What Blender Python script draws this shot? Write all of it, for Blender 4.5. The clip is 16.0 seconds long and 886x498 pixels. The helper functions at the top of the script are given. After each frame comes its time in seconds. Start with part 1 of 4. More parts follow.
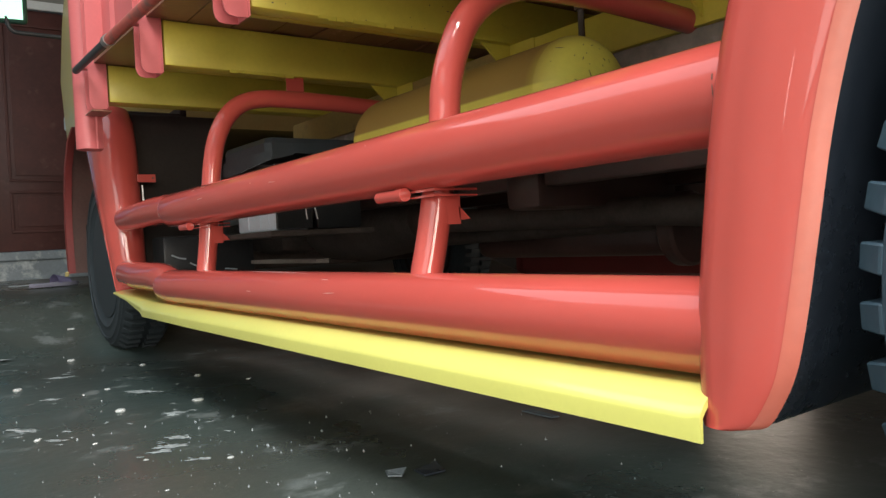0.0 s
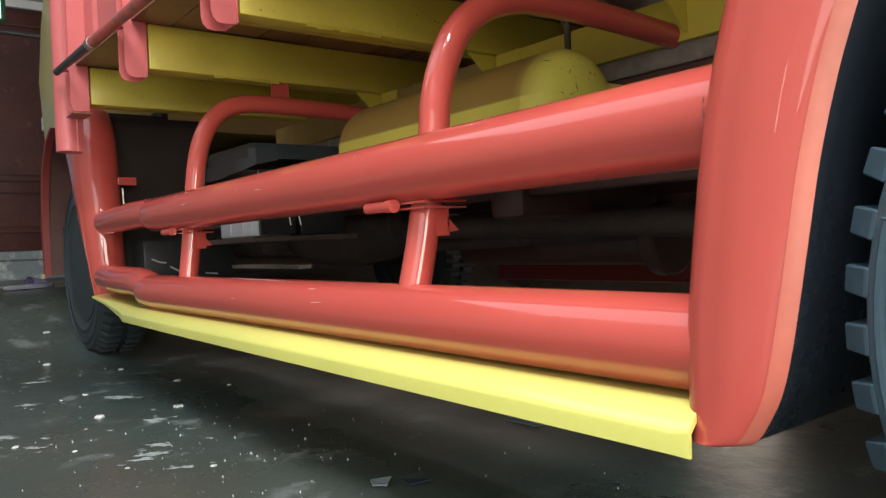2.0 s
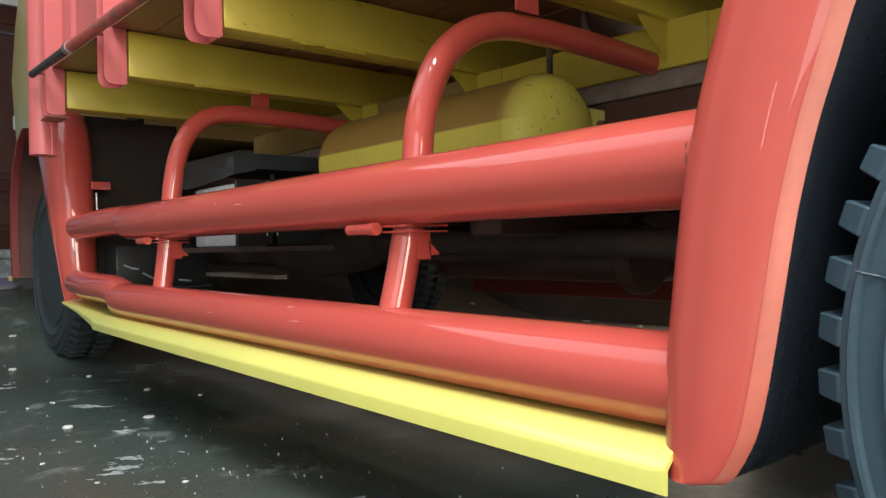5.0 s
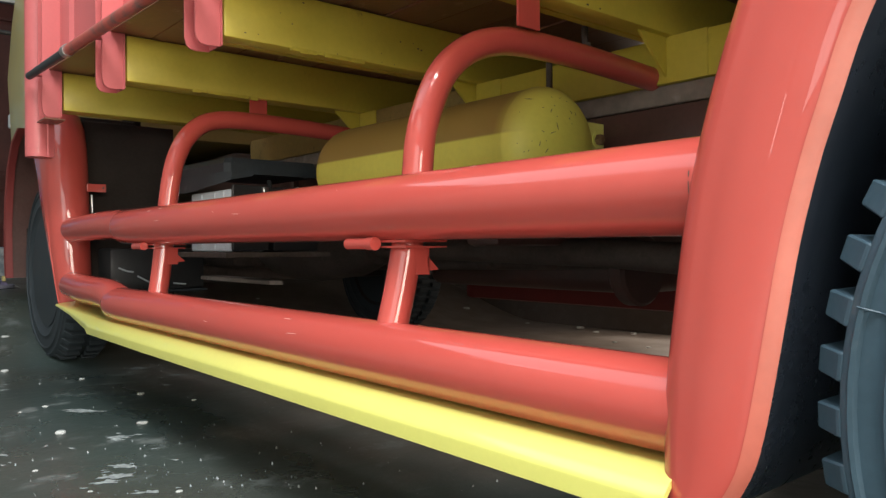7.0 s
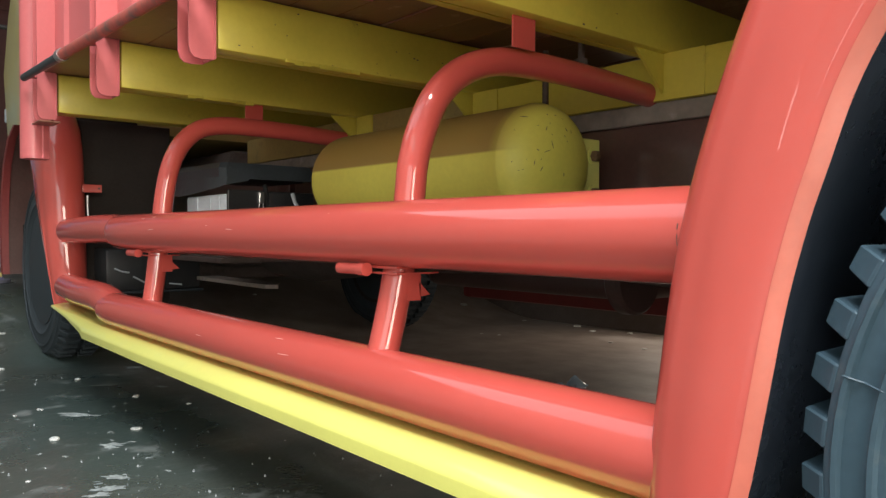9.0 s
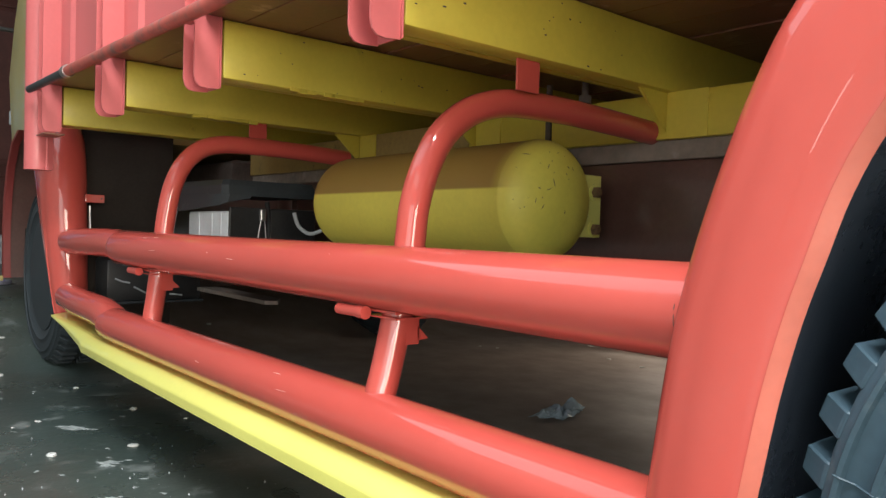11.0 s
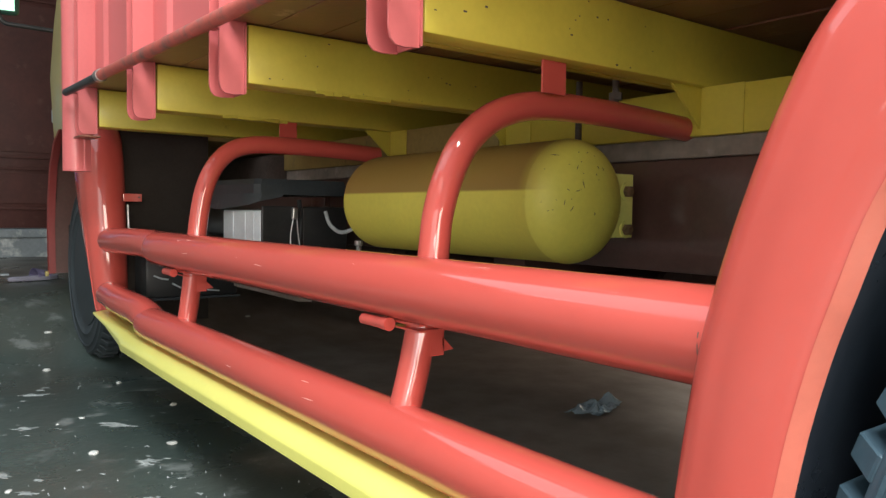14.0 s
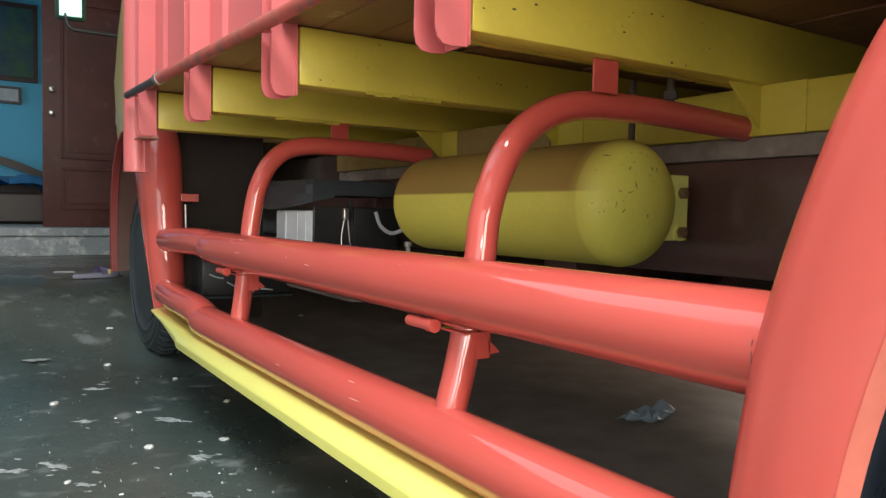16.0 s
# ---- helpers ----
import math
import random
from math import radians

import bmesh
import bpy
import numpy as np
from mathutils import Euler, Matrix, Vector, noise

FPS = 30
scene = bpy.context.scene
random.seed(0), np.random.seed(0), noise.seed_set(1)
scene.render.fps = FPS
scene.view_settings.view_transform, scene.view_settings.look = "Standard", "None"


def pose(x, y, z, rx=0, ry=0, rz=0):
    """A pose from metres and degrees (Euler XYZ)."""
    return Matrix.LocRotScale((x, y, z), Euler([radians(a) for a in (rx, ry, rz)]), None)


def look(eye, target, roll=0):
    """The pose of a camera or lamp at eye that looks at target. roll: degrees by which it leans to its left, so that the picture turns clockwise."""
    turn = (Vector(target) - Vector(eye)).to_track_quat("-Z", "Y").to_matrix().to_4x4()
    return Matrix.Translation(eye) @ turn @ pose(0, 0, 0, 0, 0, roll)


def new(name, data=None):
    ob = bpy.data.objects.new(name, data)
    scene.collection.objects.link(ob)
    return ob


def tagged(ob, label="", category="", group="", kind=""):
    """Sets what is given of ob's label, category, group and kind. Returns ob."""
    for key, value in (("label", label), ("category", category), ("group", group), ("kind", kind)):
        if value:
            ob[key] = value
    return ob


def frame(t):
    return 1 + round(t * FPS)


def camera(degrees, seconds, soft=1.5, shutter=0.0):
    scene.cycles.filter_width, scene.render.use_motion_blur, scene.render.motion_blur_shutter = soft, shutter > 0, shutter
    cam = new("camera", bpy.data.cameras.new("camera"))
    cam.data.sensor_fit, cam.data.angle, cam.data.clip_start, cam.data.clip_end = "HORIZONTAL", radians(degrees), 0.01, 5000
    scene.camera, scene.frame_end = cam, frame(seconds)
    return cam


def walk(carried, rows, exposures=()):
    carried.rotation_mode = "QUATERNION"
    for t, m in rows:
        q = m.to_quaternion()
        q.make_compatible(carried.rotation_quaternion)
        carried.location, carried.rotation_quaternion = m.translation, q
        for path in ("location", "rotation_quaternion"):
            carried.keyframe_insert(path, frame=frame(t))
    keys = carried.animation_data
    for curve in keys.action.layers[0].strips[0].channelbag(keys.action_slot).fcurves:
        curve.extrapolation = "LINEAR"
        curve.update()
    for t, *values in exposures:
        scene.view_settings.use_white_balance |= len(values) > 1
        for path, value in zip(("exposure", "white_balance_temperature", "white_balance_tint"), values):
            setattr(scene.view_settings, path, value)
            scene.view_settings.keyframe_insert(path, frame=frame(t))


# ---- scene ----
cam = camera(61.5, 16.0, soft=1.4)
PATH = [
    (0, (-0.013, 0.183, 0.432), (-1.634, 1.355, 0.405), -3.1),
    (0.5, (-0.013, 0.179, 0.436), (-1.627, 1.36, 0.407), -3.0),
    (1, (-0.018, 0.174, 0.439), (-1.622, 1.368, 0.415), -2.8),
    (1.5, (-0.017, 0.17, 0.442), (-1.612, 1.375, 0.419), -2.7),
    (2, (-0.016, 0.165, 0.446), (-1.601, 1.384, 0.425), -2.5),
    (2.5, (-0.016, 0.163, 0.451), (-1.592, 1.394, 0.429), -2.3),
    (3, (-0.016, 0.159, 0.455), (-1.581, 1.404, 0.436), -2.1),
    (3.5, (-0.016, 0.156, 0.462), (-1.572, 1.412, 0.442), -1.9),
    (4, (-0.014, 0.153, 0.466), (-1.563, 1.419, 0.449), -1.6),
    (6.5, (-0.022, 0.146, 0.495), (-1.554, 1.432, 0.491), -0.5),
    (7, (-0.022, 0.144, 0.501), (-1.551, 1.433, 0.494), -0.3),
    (7.5, (-0.022, 0.149, 0.513), (-1.552, 1.438, 0.497), -0.3),
    (8, (-0.021, 0.152, 0.524), (-1.55, 1.441, 0.499), -0.2),
    (8.5, (-0.019, 0.157, 0.543), (-1.548, 1.446, 0.504), -0.1),
    (11, (-0.014, 0.156, 0.642), (-1.544, 1.443, 0.594), 1.6),
    (11.5, (-0.013, 0.156, 0.655), (-1.549, 1.436, 0.602), 1.7),
    (12, (-0.011, 0.16, 0.667), (-1.557, 1.427, 0.598), 1.5),
    (12.5, (-0.012, 0.166, 0.673), (-1.569, 1.419, 0.595), 1.3),
    (13, (-0.013, 0.169, 0.682), (-1.579, 1.41, 0.591), 1.0),
    (13.5, (-0.015, 0.18, 0.687), (-1.595, 1.402, 0.589), 0.8),
    (14, (-0.014, 0.189, 0.687), (-1.609, 1.391, 0.589), 0.8),
    (14.5, (-0.013, 0.194, 0.687), (-1.63, 1.367, 0.59), 1.0),
    (15, (-0.017, 0.202, 0.686), (-1.656, 1.345, 0.591), 1.1),
    (15.5, (-0.017, 0.205, 0.686), (-1.676, 1.318, 0.59), 1.1),
    (16, (-0.019, 0.206, 0.686), (-1.697, 1.291, 0.59), 1.1),
]
walk(cam, [(t, look(eye, target, roll)) for t, eye, target, roll in PATH],
     exposures=[(0.0, -0.12), (4.0, -0.12), (8.0, -0.05), (11.0, 0.05), (16.0, 0.06)])

# ---- light ----
scene.view_settings.exposure = 0.0
world = bpy.data.worlds.new("sky")
scene.world = world
world.use_nodes = True
wn = world.node_tree.nodes
sky = wn.new("ShaderNodeTexSky")
sky.sky_type = "NISHITA"
sky.sun_disc = False
sky.sun_elevation, sky.sun_rotation = radians(52), radians(20)
sky.air_density, sky.dust_density, sky.ozone_density = 1.0, 3.0, 1.0
world.node_tree.links.new(sky.outputs[0], wn["Background"].inputs[0])
wn["Background"].inputs[1].default_value = 0.05

sun = new("sun", bpy.data.lights.new("sun", "SUN"))
sun.data.energy, sun.data.angle, sun.data.color = 1.2, radians(12), (1.0, 0.95, 0.88)
sun.rotation_euler = (radians(38), 0, radians(160))


def area_lamp(name, centre, target, wide, high, watts, colour):
    lamp = new(name, bpy.data.lights.new(name, "AREA"))
    lamp.data.shape, lamp.data.size, lamp.data.size_y = "RECTANGLE", wide, high
    lamp.data.energy, lamp.data.color = watts, colour
    lamp.matrix_world = look(centre, target)
    return lamp


# area lamps in place of daylight: under the eaves, in a slit between door leaves, in the open strip between wall and
# roof, in the open band and doorway of the side wall, in the gate and in a bedroom window. Save for the far one, these
# openings are unseen, placed and sized to suit the lighting
area_lamp("daylight_gap", (0.80, -0.05, 3.57), (0.75, 0.0, 0.4), 2.3, 0.55, 275, (0.98, 1.0, 1.0))
area_lamp("daylight_roof", (-2.75, -1.15, 3.62), (-2.75, -1.05, 0.4), 4.6, 2.5, 74, (0.84, 0.94, 1.0))
area_lamp("daylight_side", (1.75, -2.42, 1.22), (0.6, 0.9, 0.5), 2.7, 1.65, 46, (0.95, 1.0, 0.94))
area_lamp("daylight_far", (-2.21, 3.74, 0.52), (-2.21, 1.5, 0.2), 0.48, 0.40, 4.4, (1.0, 0.84, 0.70))
# added fill from high on the yard side, with no known source
area_lamp("band_fill", (0.7, -2.42, 3.0), (0.7, 0.9, 0.9), 3.4, 0.5, 10, (0.95, 1.0, 0.92))
area_lamp("eaves_fill", (-3.9, -2.44, 3.5), (-3.0, 0.9, 0.9), 3.0, 0.15, 3, (1.0, 1.0, 0.98))
# added unseen lamp whose reflection draws the streak on the rear wing
area_lamp("streak_lamp", (-0.62, -2.46, 0.75), (-0.62, 0.0, 0.75), 0.05, 0.26, 0.28, (1.0, 0.99, 0.95))
area_lamp("daylight_doorway", (3.5, -2.40, 0.95), (-1.0, 0.9, 0.7), 1.10, 0.30, 20, (1.0, 0.99, 0.95))
area_lamp("daylight_gate", (4.9, -0.7, 1.2), (0, 0.3, 0.85), 2.1, 1.6, 160, (1.0, 0.92, 0.78))
# added fill for the blue room, in an unseen window
area_lamp("bedroom_fill", (-8.9, -1.95, 1.75), (-8.9, 0.5, 1.4), 1.4, 1.2, 40, (0.85, 0.95, 1.0))


# ---- materials ----
def paint(name, base, rough=0.4, metal=0.0, coat=0.0, vary=0.12, scale=6.0, fine=60.0, bump=0.05, second=None, amount=0.5, edge=0.08, coat_rough=0.045, spec=0.5):
    """A surface of one base colour with two scales of variation, and stains of a second colour where given."""
    m = bpy.data.materials.new(name)
    m.use_nodes = True
    nt = m.node_tree
    n, link = nt.nodes, nt.links.new
    bsdf = n["Principled BSDF"]
    co = n.new("ShaderNodeTexCoord")
    big = n.new("ShaderNodeTexNoise")
    big.inputs["Scale"].default_value, big.inputs["Detail"].default_value = scale, 5
    small = n.new("ShaderNodeTexNoise")
    small.inputs["Scale"].default_value, small.inputs["Detail"].default_value = fine, 3
    link(co.outputs["Object"], big.inputs["Vector"])
    link(co.outputs["Object"], small.inputs["Vector"])
    ramp = n.new("ShaderNodeValToRGB")
    ramp.color_ramp.elements[0].position, ramp.color_ramp.elements[1].position = 0.3, 0.7
    ramp.color_ramp.elements[0].color = (*[c * (1 - vary) for c in base], 1)
    ramp.color_ramp.elements[1].color = (*[min(1, c * (1 + vary)) for c in base], 1)
    mixed = n.new("ShaderNodeMath")
    mixed.operation = "MULTIPLY_ADD"
    mixed.inputs[1].default_value, mixed.inputs[2].default_value = 0.35, 0.0
    link(small.outputs["Fac"], mixed.inputs[0])
    add = n.new("ShaderNodeMath")
    add.operation = "MULTIPLY_ADD"
    add.inputs[1].default_value = 0.65
    link(big.outputs["Fac"], add.inputs[0])
    link(mixed.outputs[0], add.inputs[2])
    link(add.outputs[0], ramp.inputs[0])
    colour = ramp.outputs[0]
    if second:
        stain = n.new("ShaderNodeTexNoise")
        stain.inputs["Scale"].default_value, stain.inputs["Detail"].default_value = scale * 2.3, 8
        stain.inputs["Roughness"].default_value = 0.65
        link(co.outputs["Object"], stain.inputs["Vector"])
        cut = n.new("ShaderNodeValToRGB")
        cut.color_ramp.elements[0].position = 1 - amount - edge
        cut.color_ramp.elements[1].position = 1 - amount + edge
        link(stain.outputs["Fac"], cut.inputs[0])
        mix = n.new("ShaderNodeMix")
        mix.data_type = "RGBA"
        link(cut.outputs[0], mix.inputs[0])
        link(colour, mix.inputs[6])
        mix.inputs[7].default_value = (*second, 1)
        colour = mix.outputs[2]
    link(colour, bsdf.inputs["Base Color"])
    ro = n.new("ShaderNodeMapRange")
    ro.inputs["To Min"].default_value, ro.inputs["To Max"].default_value = max(0.02, rough * 0.75), min(1, rough * 1.25)
    link(add.outputs[0], ro.inputs[0])
    link(ro.outputs[0], bsdf.inputs["Roughness"])
    bsdf.inputs["Metallic"].default_value = metal
    bsdf.inputs["Coat Weight"].default_value = coat
    bsdf.inputs["Specular IOR Level"].default_value = spec * 0.5 if coat > 0.3 else spec
    bsdf.inputs["Coat IOR"].default_value = 1.55
    bsdf.inputs["Coat Roughness"].default_value = coat_rough
    if bump:
        bp = n.new("ShaderNodeBump")
        bp.inputs["Strength"].default_value, bp.inputs["Distance"].default_value = bump, 0.004
        link(add.outputs[0], bp.inputs["Height"])
        link(bp.outputs[0], bsdf.inputs["Normal"])
    return m


RED = paint("red_gloss_paint", (0.54, 0.080, 0.062), rough=0.44, spec=0.4, coat_rough=0.04, coat=1.0, vary=0.04, scale=3.0, fine=40, bump=0.0)
# paler red for the wing's edge, its highlight put into the colour
EDGE_RED = paint("highlight_edge_paint", (0.60, 0.150, 0.104), rough=0.4, coat_rough=0.2, coat=1.0, vary=0.10, scale=9.0, fine=70, bump=0.05)
PINK = paint("red_stake_paint", (0.59, 0.135, 0.135), rough=0.45, coat=0.2, vary=0.06, scale=4.0, fine=90, bump=0.04)
YELLOW = paint("yellow_gloss_paint", (0.77, 0.74, 0.18), rough=0.48, spec=1.0, coat_rough=0.09, coat=1.0, vary=0.05, scale=4.0, fine=90, bump=0.02)
BEAM_YELLOW = paint("yellow_beam_paint", (0.60, 0.475, 0.060), rough=0.42, coat=0.08, coat_rough=0.1, vary=0.09, scale=5.0, fine=70, bump=0.06, second=(0.20, 0.13, 0.03), amount=0.26, edge=0.10)
DULL_YELLOW = paint("brown_yellow_paint", (0.30, 0.20, 0.06), rough=0.6, vary=0.25, scale=5.0, fine=70, bump=0.15, second=(0.08, 0.05, 0.03), amount=0.35, edge=0.08)
TANK_YELLOW = paint("yellow_tank_paint", (0.72, 0.64, 0.105), rough=0.55, coat=0.0, vary=0.08, scale=4.0, fine=80, bump=0.08)
# the tank is yellow up to a sharp level edge, ochre brown above it, all yellow on the dome
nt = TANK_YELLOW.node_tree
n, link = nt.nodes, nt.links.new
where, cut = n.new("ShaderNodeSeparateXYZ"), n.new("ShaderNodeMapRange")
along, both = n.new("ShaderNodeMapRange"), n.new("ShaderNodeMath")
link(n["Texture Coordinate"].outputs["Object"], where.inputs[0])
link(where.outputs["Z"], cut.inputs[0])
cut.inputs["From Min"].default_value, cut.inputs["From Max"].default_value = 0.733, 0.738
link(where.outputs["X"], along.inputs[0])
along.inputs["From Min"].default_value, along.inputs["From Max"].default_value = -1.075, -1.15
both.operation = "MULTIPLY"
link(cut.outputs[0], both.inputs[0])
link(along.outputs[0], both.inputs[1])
upper_tone = n.new("ShaderNodeMix")
upper_tone.data_type = "RGBA"
link(both.outputs[0], upper_tone.inputs[0])
link(n["Principled BSDF"].inputs["Base Color"].links[0].from_socket, upper_tone.inputs[6])
upper_tone.inputs[7].default_value = (0.34, 0.21, 0.05, 1)
link(upper_tone.outputs[2], n["Principled BSDF"].inputs["Base Color"])
BED_WOOD = paint("red_brown_bed_planks", (0.22, 0.097, 0.060), rough=0.36, vary=0.3, scale=5.0, fine=60, bump=0.25, second=(0.40, 0.24, 0.16), amount=0.34, edge=0.04)
CHASSIS = paint("dark_brown_chassis_paint", (0.10, 0.048, 0.039), rough=0.4, coat=0.2, vary=0.25, scale=6.0, fine=80, bump=0.2, second=(0.10, 0.065, 0.05), amount=0.35, edge=0.1)
GRIME = paint("oily_black_metal", (0.095, 0.071, 0.060), rough=0.6, spec=0.3, vary=0.4, scale=8.0, fine=90, bump=0.4, second=(0.05, 0.038, 0.03), amount=0.35, edge=0.12)
BLACK_PLASTIC = paint("black_plastic", (0.030, 0.030, 0.031), spec=0.3, rough=0.35, vary=0.25, scale=9.0, fine=120, bump=0.15)
DUSTY_PLASTIC = paint("dusty_black_plastic", (0.034, 0.042, 0.048), rough=0.45, vary=0.3, scale=9.0, fine=90, bump=0.3, second=(0.10, 0.11, 0.115), amount=0.30, edge=0.1)
GREY_TIMBER = paint("grey_packing_timber", (0.23, 0.185, 0.155), rough=0.85, vary=0.35, scale=7.0, fine=50, bump=0.6, second=(0.34, 0.29, 0.26), amount=0.36, edge=0.08)
RUBBER = paint("tyre_rubber", (0.042, 0.078, 0.104), rough=0.55, vary=0.2, scale=10.0, fine=110, bump=0.2, second=(0.095, 0.12, 0.13), amount=0.3, edge=0.12)
# shaded copy of the tyre rubber for wheels deep in their arches
TYRE_SHADED = paint("shaded_tyre_rubber", (0.030, 0.040, 0.046), rough=0.7, vary=0.25, scale=10.0, fine=110, bump=0.2)
LINER = paint("black_wheel_house_paint", (0.032, 0.040, 0.054), rough=0.28, vary=0.2, scale=4.0, fine=70, bump=0.1)
BATTERY = paint("white_battery_plastic", (0.78, 0.85, 0.89), rough=0.4, vary=0.10, scale=14.0, fine=90, bump=0.1, second=(0.66, 0.70, 0.71), amount=0.3, edge=0.1)
FLAP = paint("black_rubber_sheet", (0.034, 0.027, 0.023), spec=0.2, rough=0.7, vary=0.3, scale=7.0, fine=80, bump=0.2)
RUST = paint("rusty_bolt_steel", (0.16, 0.095, 0.045), rough=0.55, spec=0.3, vary=0.35, scale=40.0, fine=160, bump=0.3)
STEEL = paint("bare_steel", (0.45, 0.45, 0.44), rough=0.35, metal=0.9, vary=0.15, scale=20.0, fine=150, bump=0.15)
WORN_ROD = paint("worn_black_rod", (0.05, 0.055, 0.06), rough=0.45, metal=0.3, vary=0.3, scale=16.0, fine=90, bump=0.3)
ROD_RED = paint("worn_red_rod", (0.42, 0.09, 0.07), rough=0.45, vary=0.25, scale=8.0, fine=60, bump=0.2, second=(0.13, 0.10, 0.09), amount=0.42, edge=0.1)


def cement():
    """Dark trowelled cement: broad damp stains, pale smears drawn out in one direction, and fine specks."""
    m = bpy.data.materials.new("dark_cement_floor")
    m.use_nodes = True
    nt = m.node_tree
    n, link = nt.nodes, nt.links.new
    bsdf = n["Principled BSDF"]
    co = n.new("ShaderNodeTexCoord")

    def grain(scale, detail, stretch=(1, 1, 1), turn=0.0, rough=0.55):
        mp = n.new("ShaderNodeMapping")
        mp.inputs["Scale"].default_value = stretch
        mp.inputs["Rotation"].default_value = (0, 0, turn)
        link(co.outputs["Object"], mp.inputs["Vector"])
        t = n.new("ShaderNodeTexNoise")
        t.inputs["Scale"].default_value, t.inputs["Detail"].default_value, t.inputs["Roughness"].default_value = scale, detail, rough
        link(mp.outputs[0], t.inputs["Vector"])
        return t.outputs["Fac"]

    def ramp(fac, a, b, ca, cb):
        r = n.new("ShaderNodeValToRGB")
        r.color_ramp.elements[0].position, r.color_ramp.elements[1].position = a, b
        r.color_ramp.elements[0].color, r.color_ramp.elements[1].color = (*ca, 1), (*cb, 1)
        link(fac, r.inputs[0])
        return r.outputs[0]

    def mix(fac, a, b):
        q = n.new("ShaderNodeMix")
        q.data_type = "RGBA"
        link(fac, q.inputs[0])
        link(a, q.inputs[6])
        if isinstance(b, tuple):
            q.inputs[7].default_value = (*b, 1)
        else:
            link(b, q.inputs[7])
        return q.outputs[2]

    broad = grain(0.9, 6)
    base = ramp(broad, 0.35, 0.68, (0.038, 0.055, 0.050), (0.076, 0.101, 0.092))
    brown = ramp(grain(0.55, 4), 0.54, 0.66, (0, 0, 0), (0.5, 0.5, 0.5))
    base = mix(brown, base, (0.085, 0.074, 0.058))
    smear = ramp(grain(8.0, 7, (1.0, 0.8, 1), 0.12, 0.66), 0.555, 0.66, (0, 0, 0), (0.55, 0.55, 0.55))
    patch = ramp(grain(1.7, 3), 0.45, 0.56, (0, 0, 0), (1, 1, 1))
    both = n.new("ShaderNodeMath")
    both.operation = "MULTIPLY"
    link(smear, both.inputs[0])
    link(patch, both.inputs[1])
    base = mix(both.outputs[0], base, (0.29, 0.315, 0.305))
    speck = ramp(grain(75, 3), 0.69, 0.735, (0, 0, 0), (0.8, 0.8, 0.8))
    base = mix(speck, base, (0.40, 0.40, 0.38))
    # brown dirt beneath the parked truck, with a ragged border, its colour paled to replace missing light there
    place = n.new("ShaderNodeSeparateXYZ")
    link(co.outputs["Object"], place.inputs[0])
    ragged = n.new("ShaderNodeMath")
    ragged.operation = "MULTIPLY_ADD"
    ragged.inputs[1].default_value = 0.7
    link(grain(2.2, 5), ragged.inputs[0])
    link(place.outputs["Y"], ragged.inputs[2])
    dust_lift = n.new("ShaderNodeMapRange")
    dust_lift.inputs["From Min"].default_value, dust_lift.inputs["From Max"].default_value = 1.35, 1.85
    dust_lift.inputs["To Min"].default_value, dust_lift.inputs["To Max"].default_value = 0.0, 0.92
    link(ragged.outputs[0], dust_lift.inputs[0])
    ahead = n.new("ShaderNodeMapRange")
    ahead.inputs["From Min"].default_value, ahead.inputs["From Max"].default_value = -0.9, -1.3
    link(place.outputs["X"], ahead.inputs[0])
    dusty = n.new("ShaderNodeMath")
    dusty.operation = "MULTIPLY"
    link(dust_lift.outputs[0], dusty.inputs[0])
    link(ahead.outputs[0], dusty.inputs[1])
    base = mix(dusty.outputs[0], base, ramp(grain(6.0, 6), 0.35, 0.7, (0.23, 0.19, 0.16), (0.34, 0.29, 0.25)))
    # brown soil trodden in before the house step
    soil = n.new("ShaderNodeMapRange")
    soil.inputs["From Min"].default_value, soil.inputs["From Max"].default_value = -3.6, -5.4
    soil.inputs["To Max"].default_value = 0.75
    link(place.outputs["X"], soil.inputs[0])
    base = mix(soil.outputs[0], base, ramp(grain(2.6, 6), 0.38, 0.68, (0.040, 0.036, 0.030), (0.135, 0.118, 0.092)))
    # unseen floor strip before the truck, made pale to bounce light up onto the tubes
    dry = n.new("ShaderNodeMapRange")
    dry.inputs["From Min"].default_value, dry.inputs["From Max"].default_value = 0.22, -0.75
    link(ragged.outputs[0], dry.inputs[0])
    base = mix(dry.outputs[0], base, ramp(grain(1.4, 6), 0.35, 0.68, (0.27, 0.255, 0.23), (0.42, 0.40, 0.365)))
    link(base, bsdf.inputs["Base Color"])
    ro = n.new("ShaderNodeMapRange")
    ro.inputs["To Min"].default_value, ro.inputs["To Max"].default_value = 0.15, 0.42
    link(grain(2.4, 6), ro.inputs[0])
    dull = n.new("ShaderNodeMath")
    dull.operation = "MULTIPLY_ADD"
    dull.inputs[1].default_value = 0.35
    link(dusty.outputs[0], dull.inputs[0])
    link(ro.outputs[0], dull.inputs[2])
    link(dull.outputs[0], bsdf.inputs["Roughness"])
    bp = n.new("ShaderNodeBump")
    bp.inputs["Strength"].default_value, bp.inputs["Distance"].default_value = 0.35, 0.006
    link(grain(18, 6), bp.inputs["Height"])
    link(bp.outputs[0], bsdf.inputs["Normal"])
    return m


CEMENT = cement()
PLASTER = paint("grey_plaster", (0.20, 0.19, 0.175), rough=0.85, vary=0.15, scale=1.5, fine=20, bump=0.3, second=(0.13, 0.11, 0.09), amount=0.36, edge=0.1)
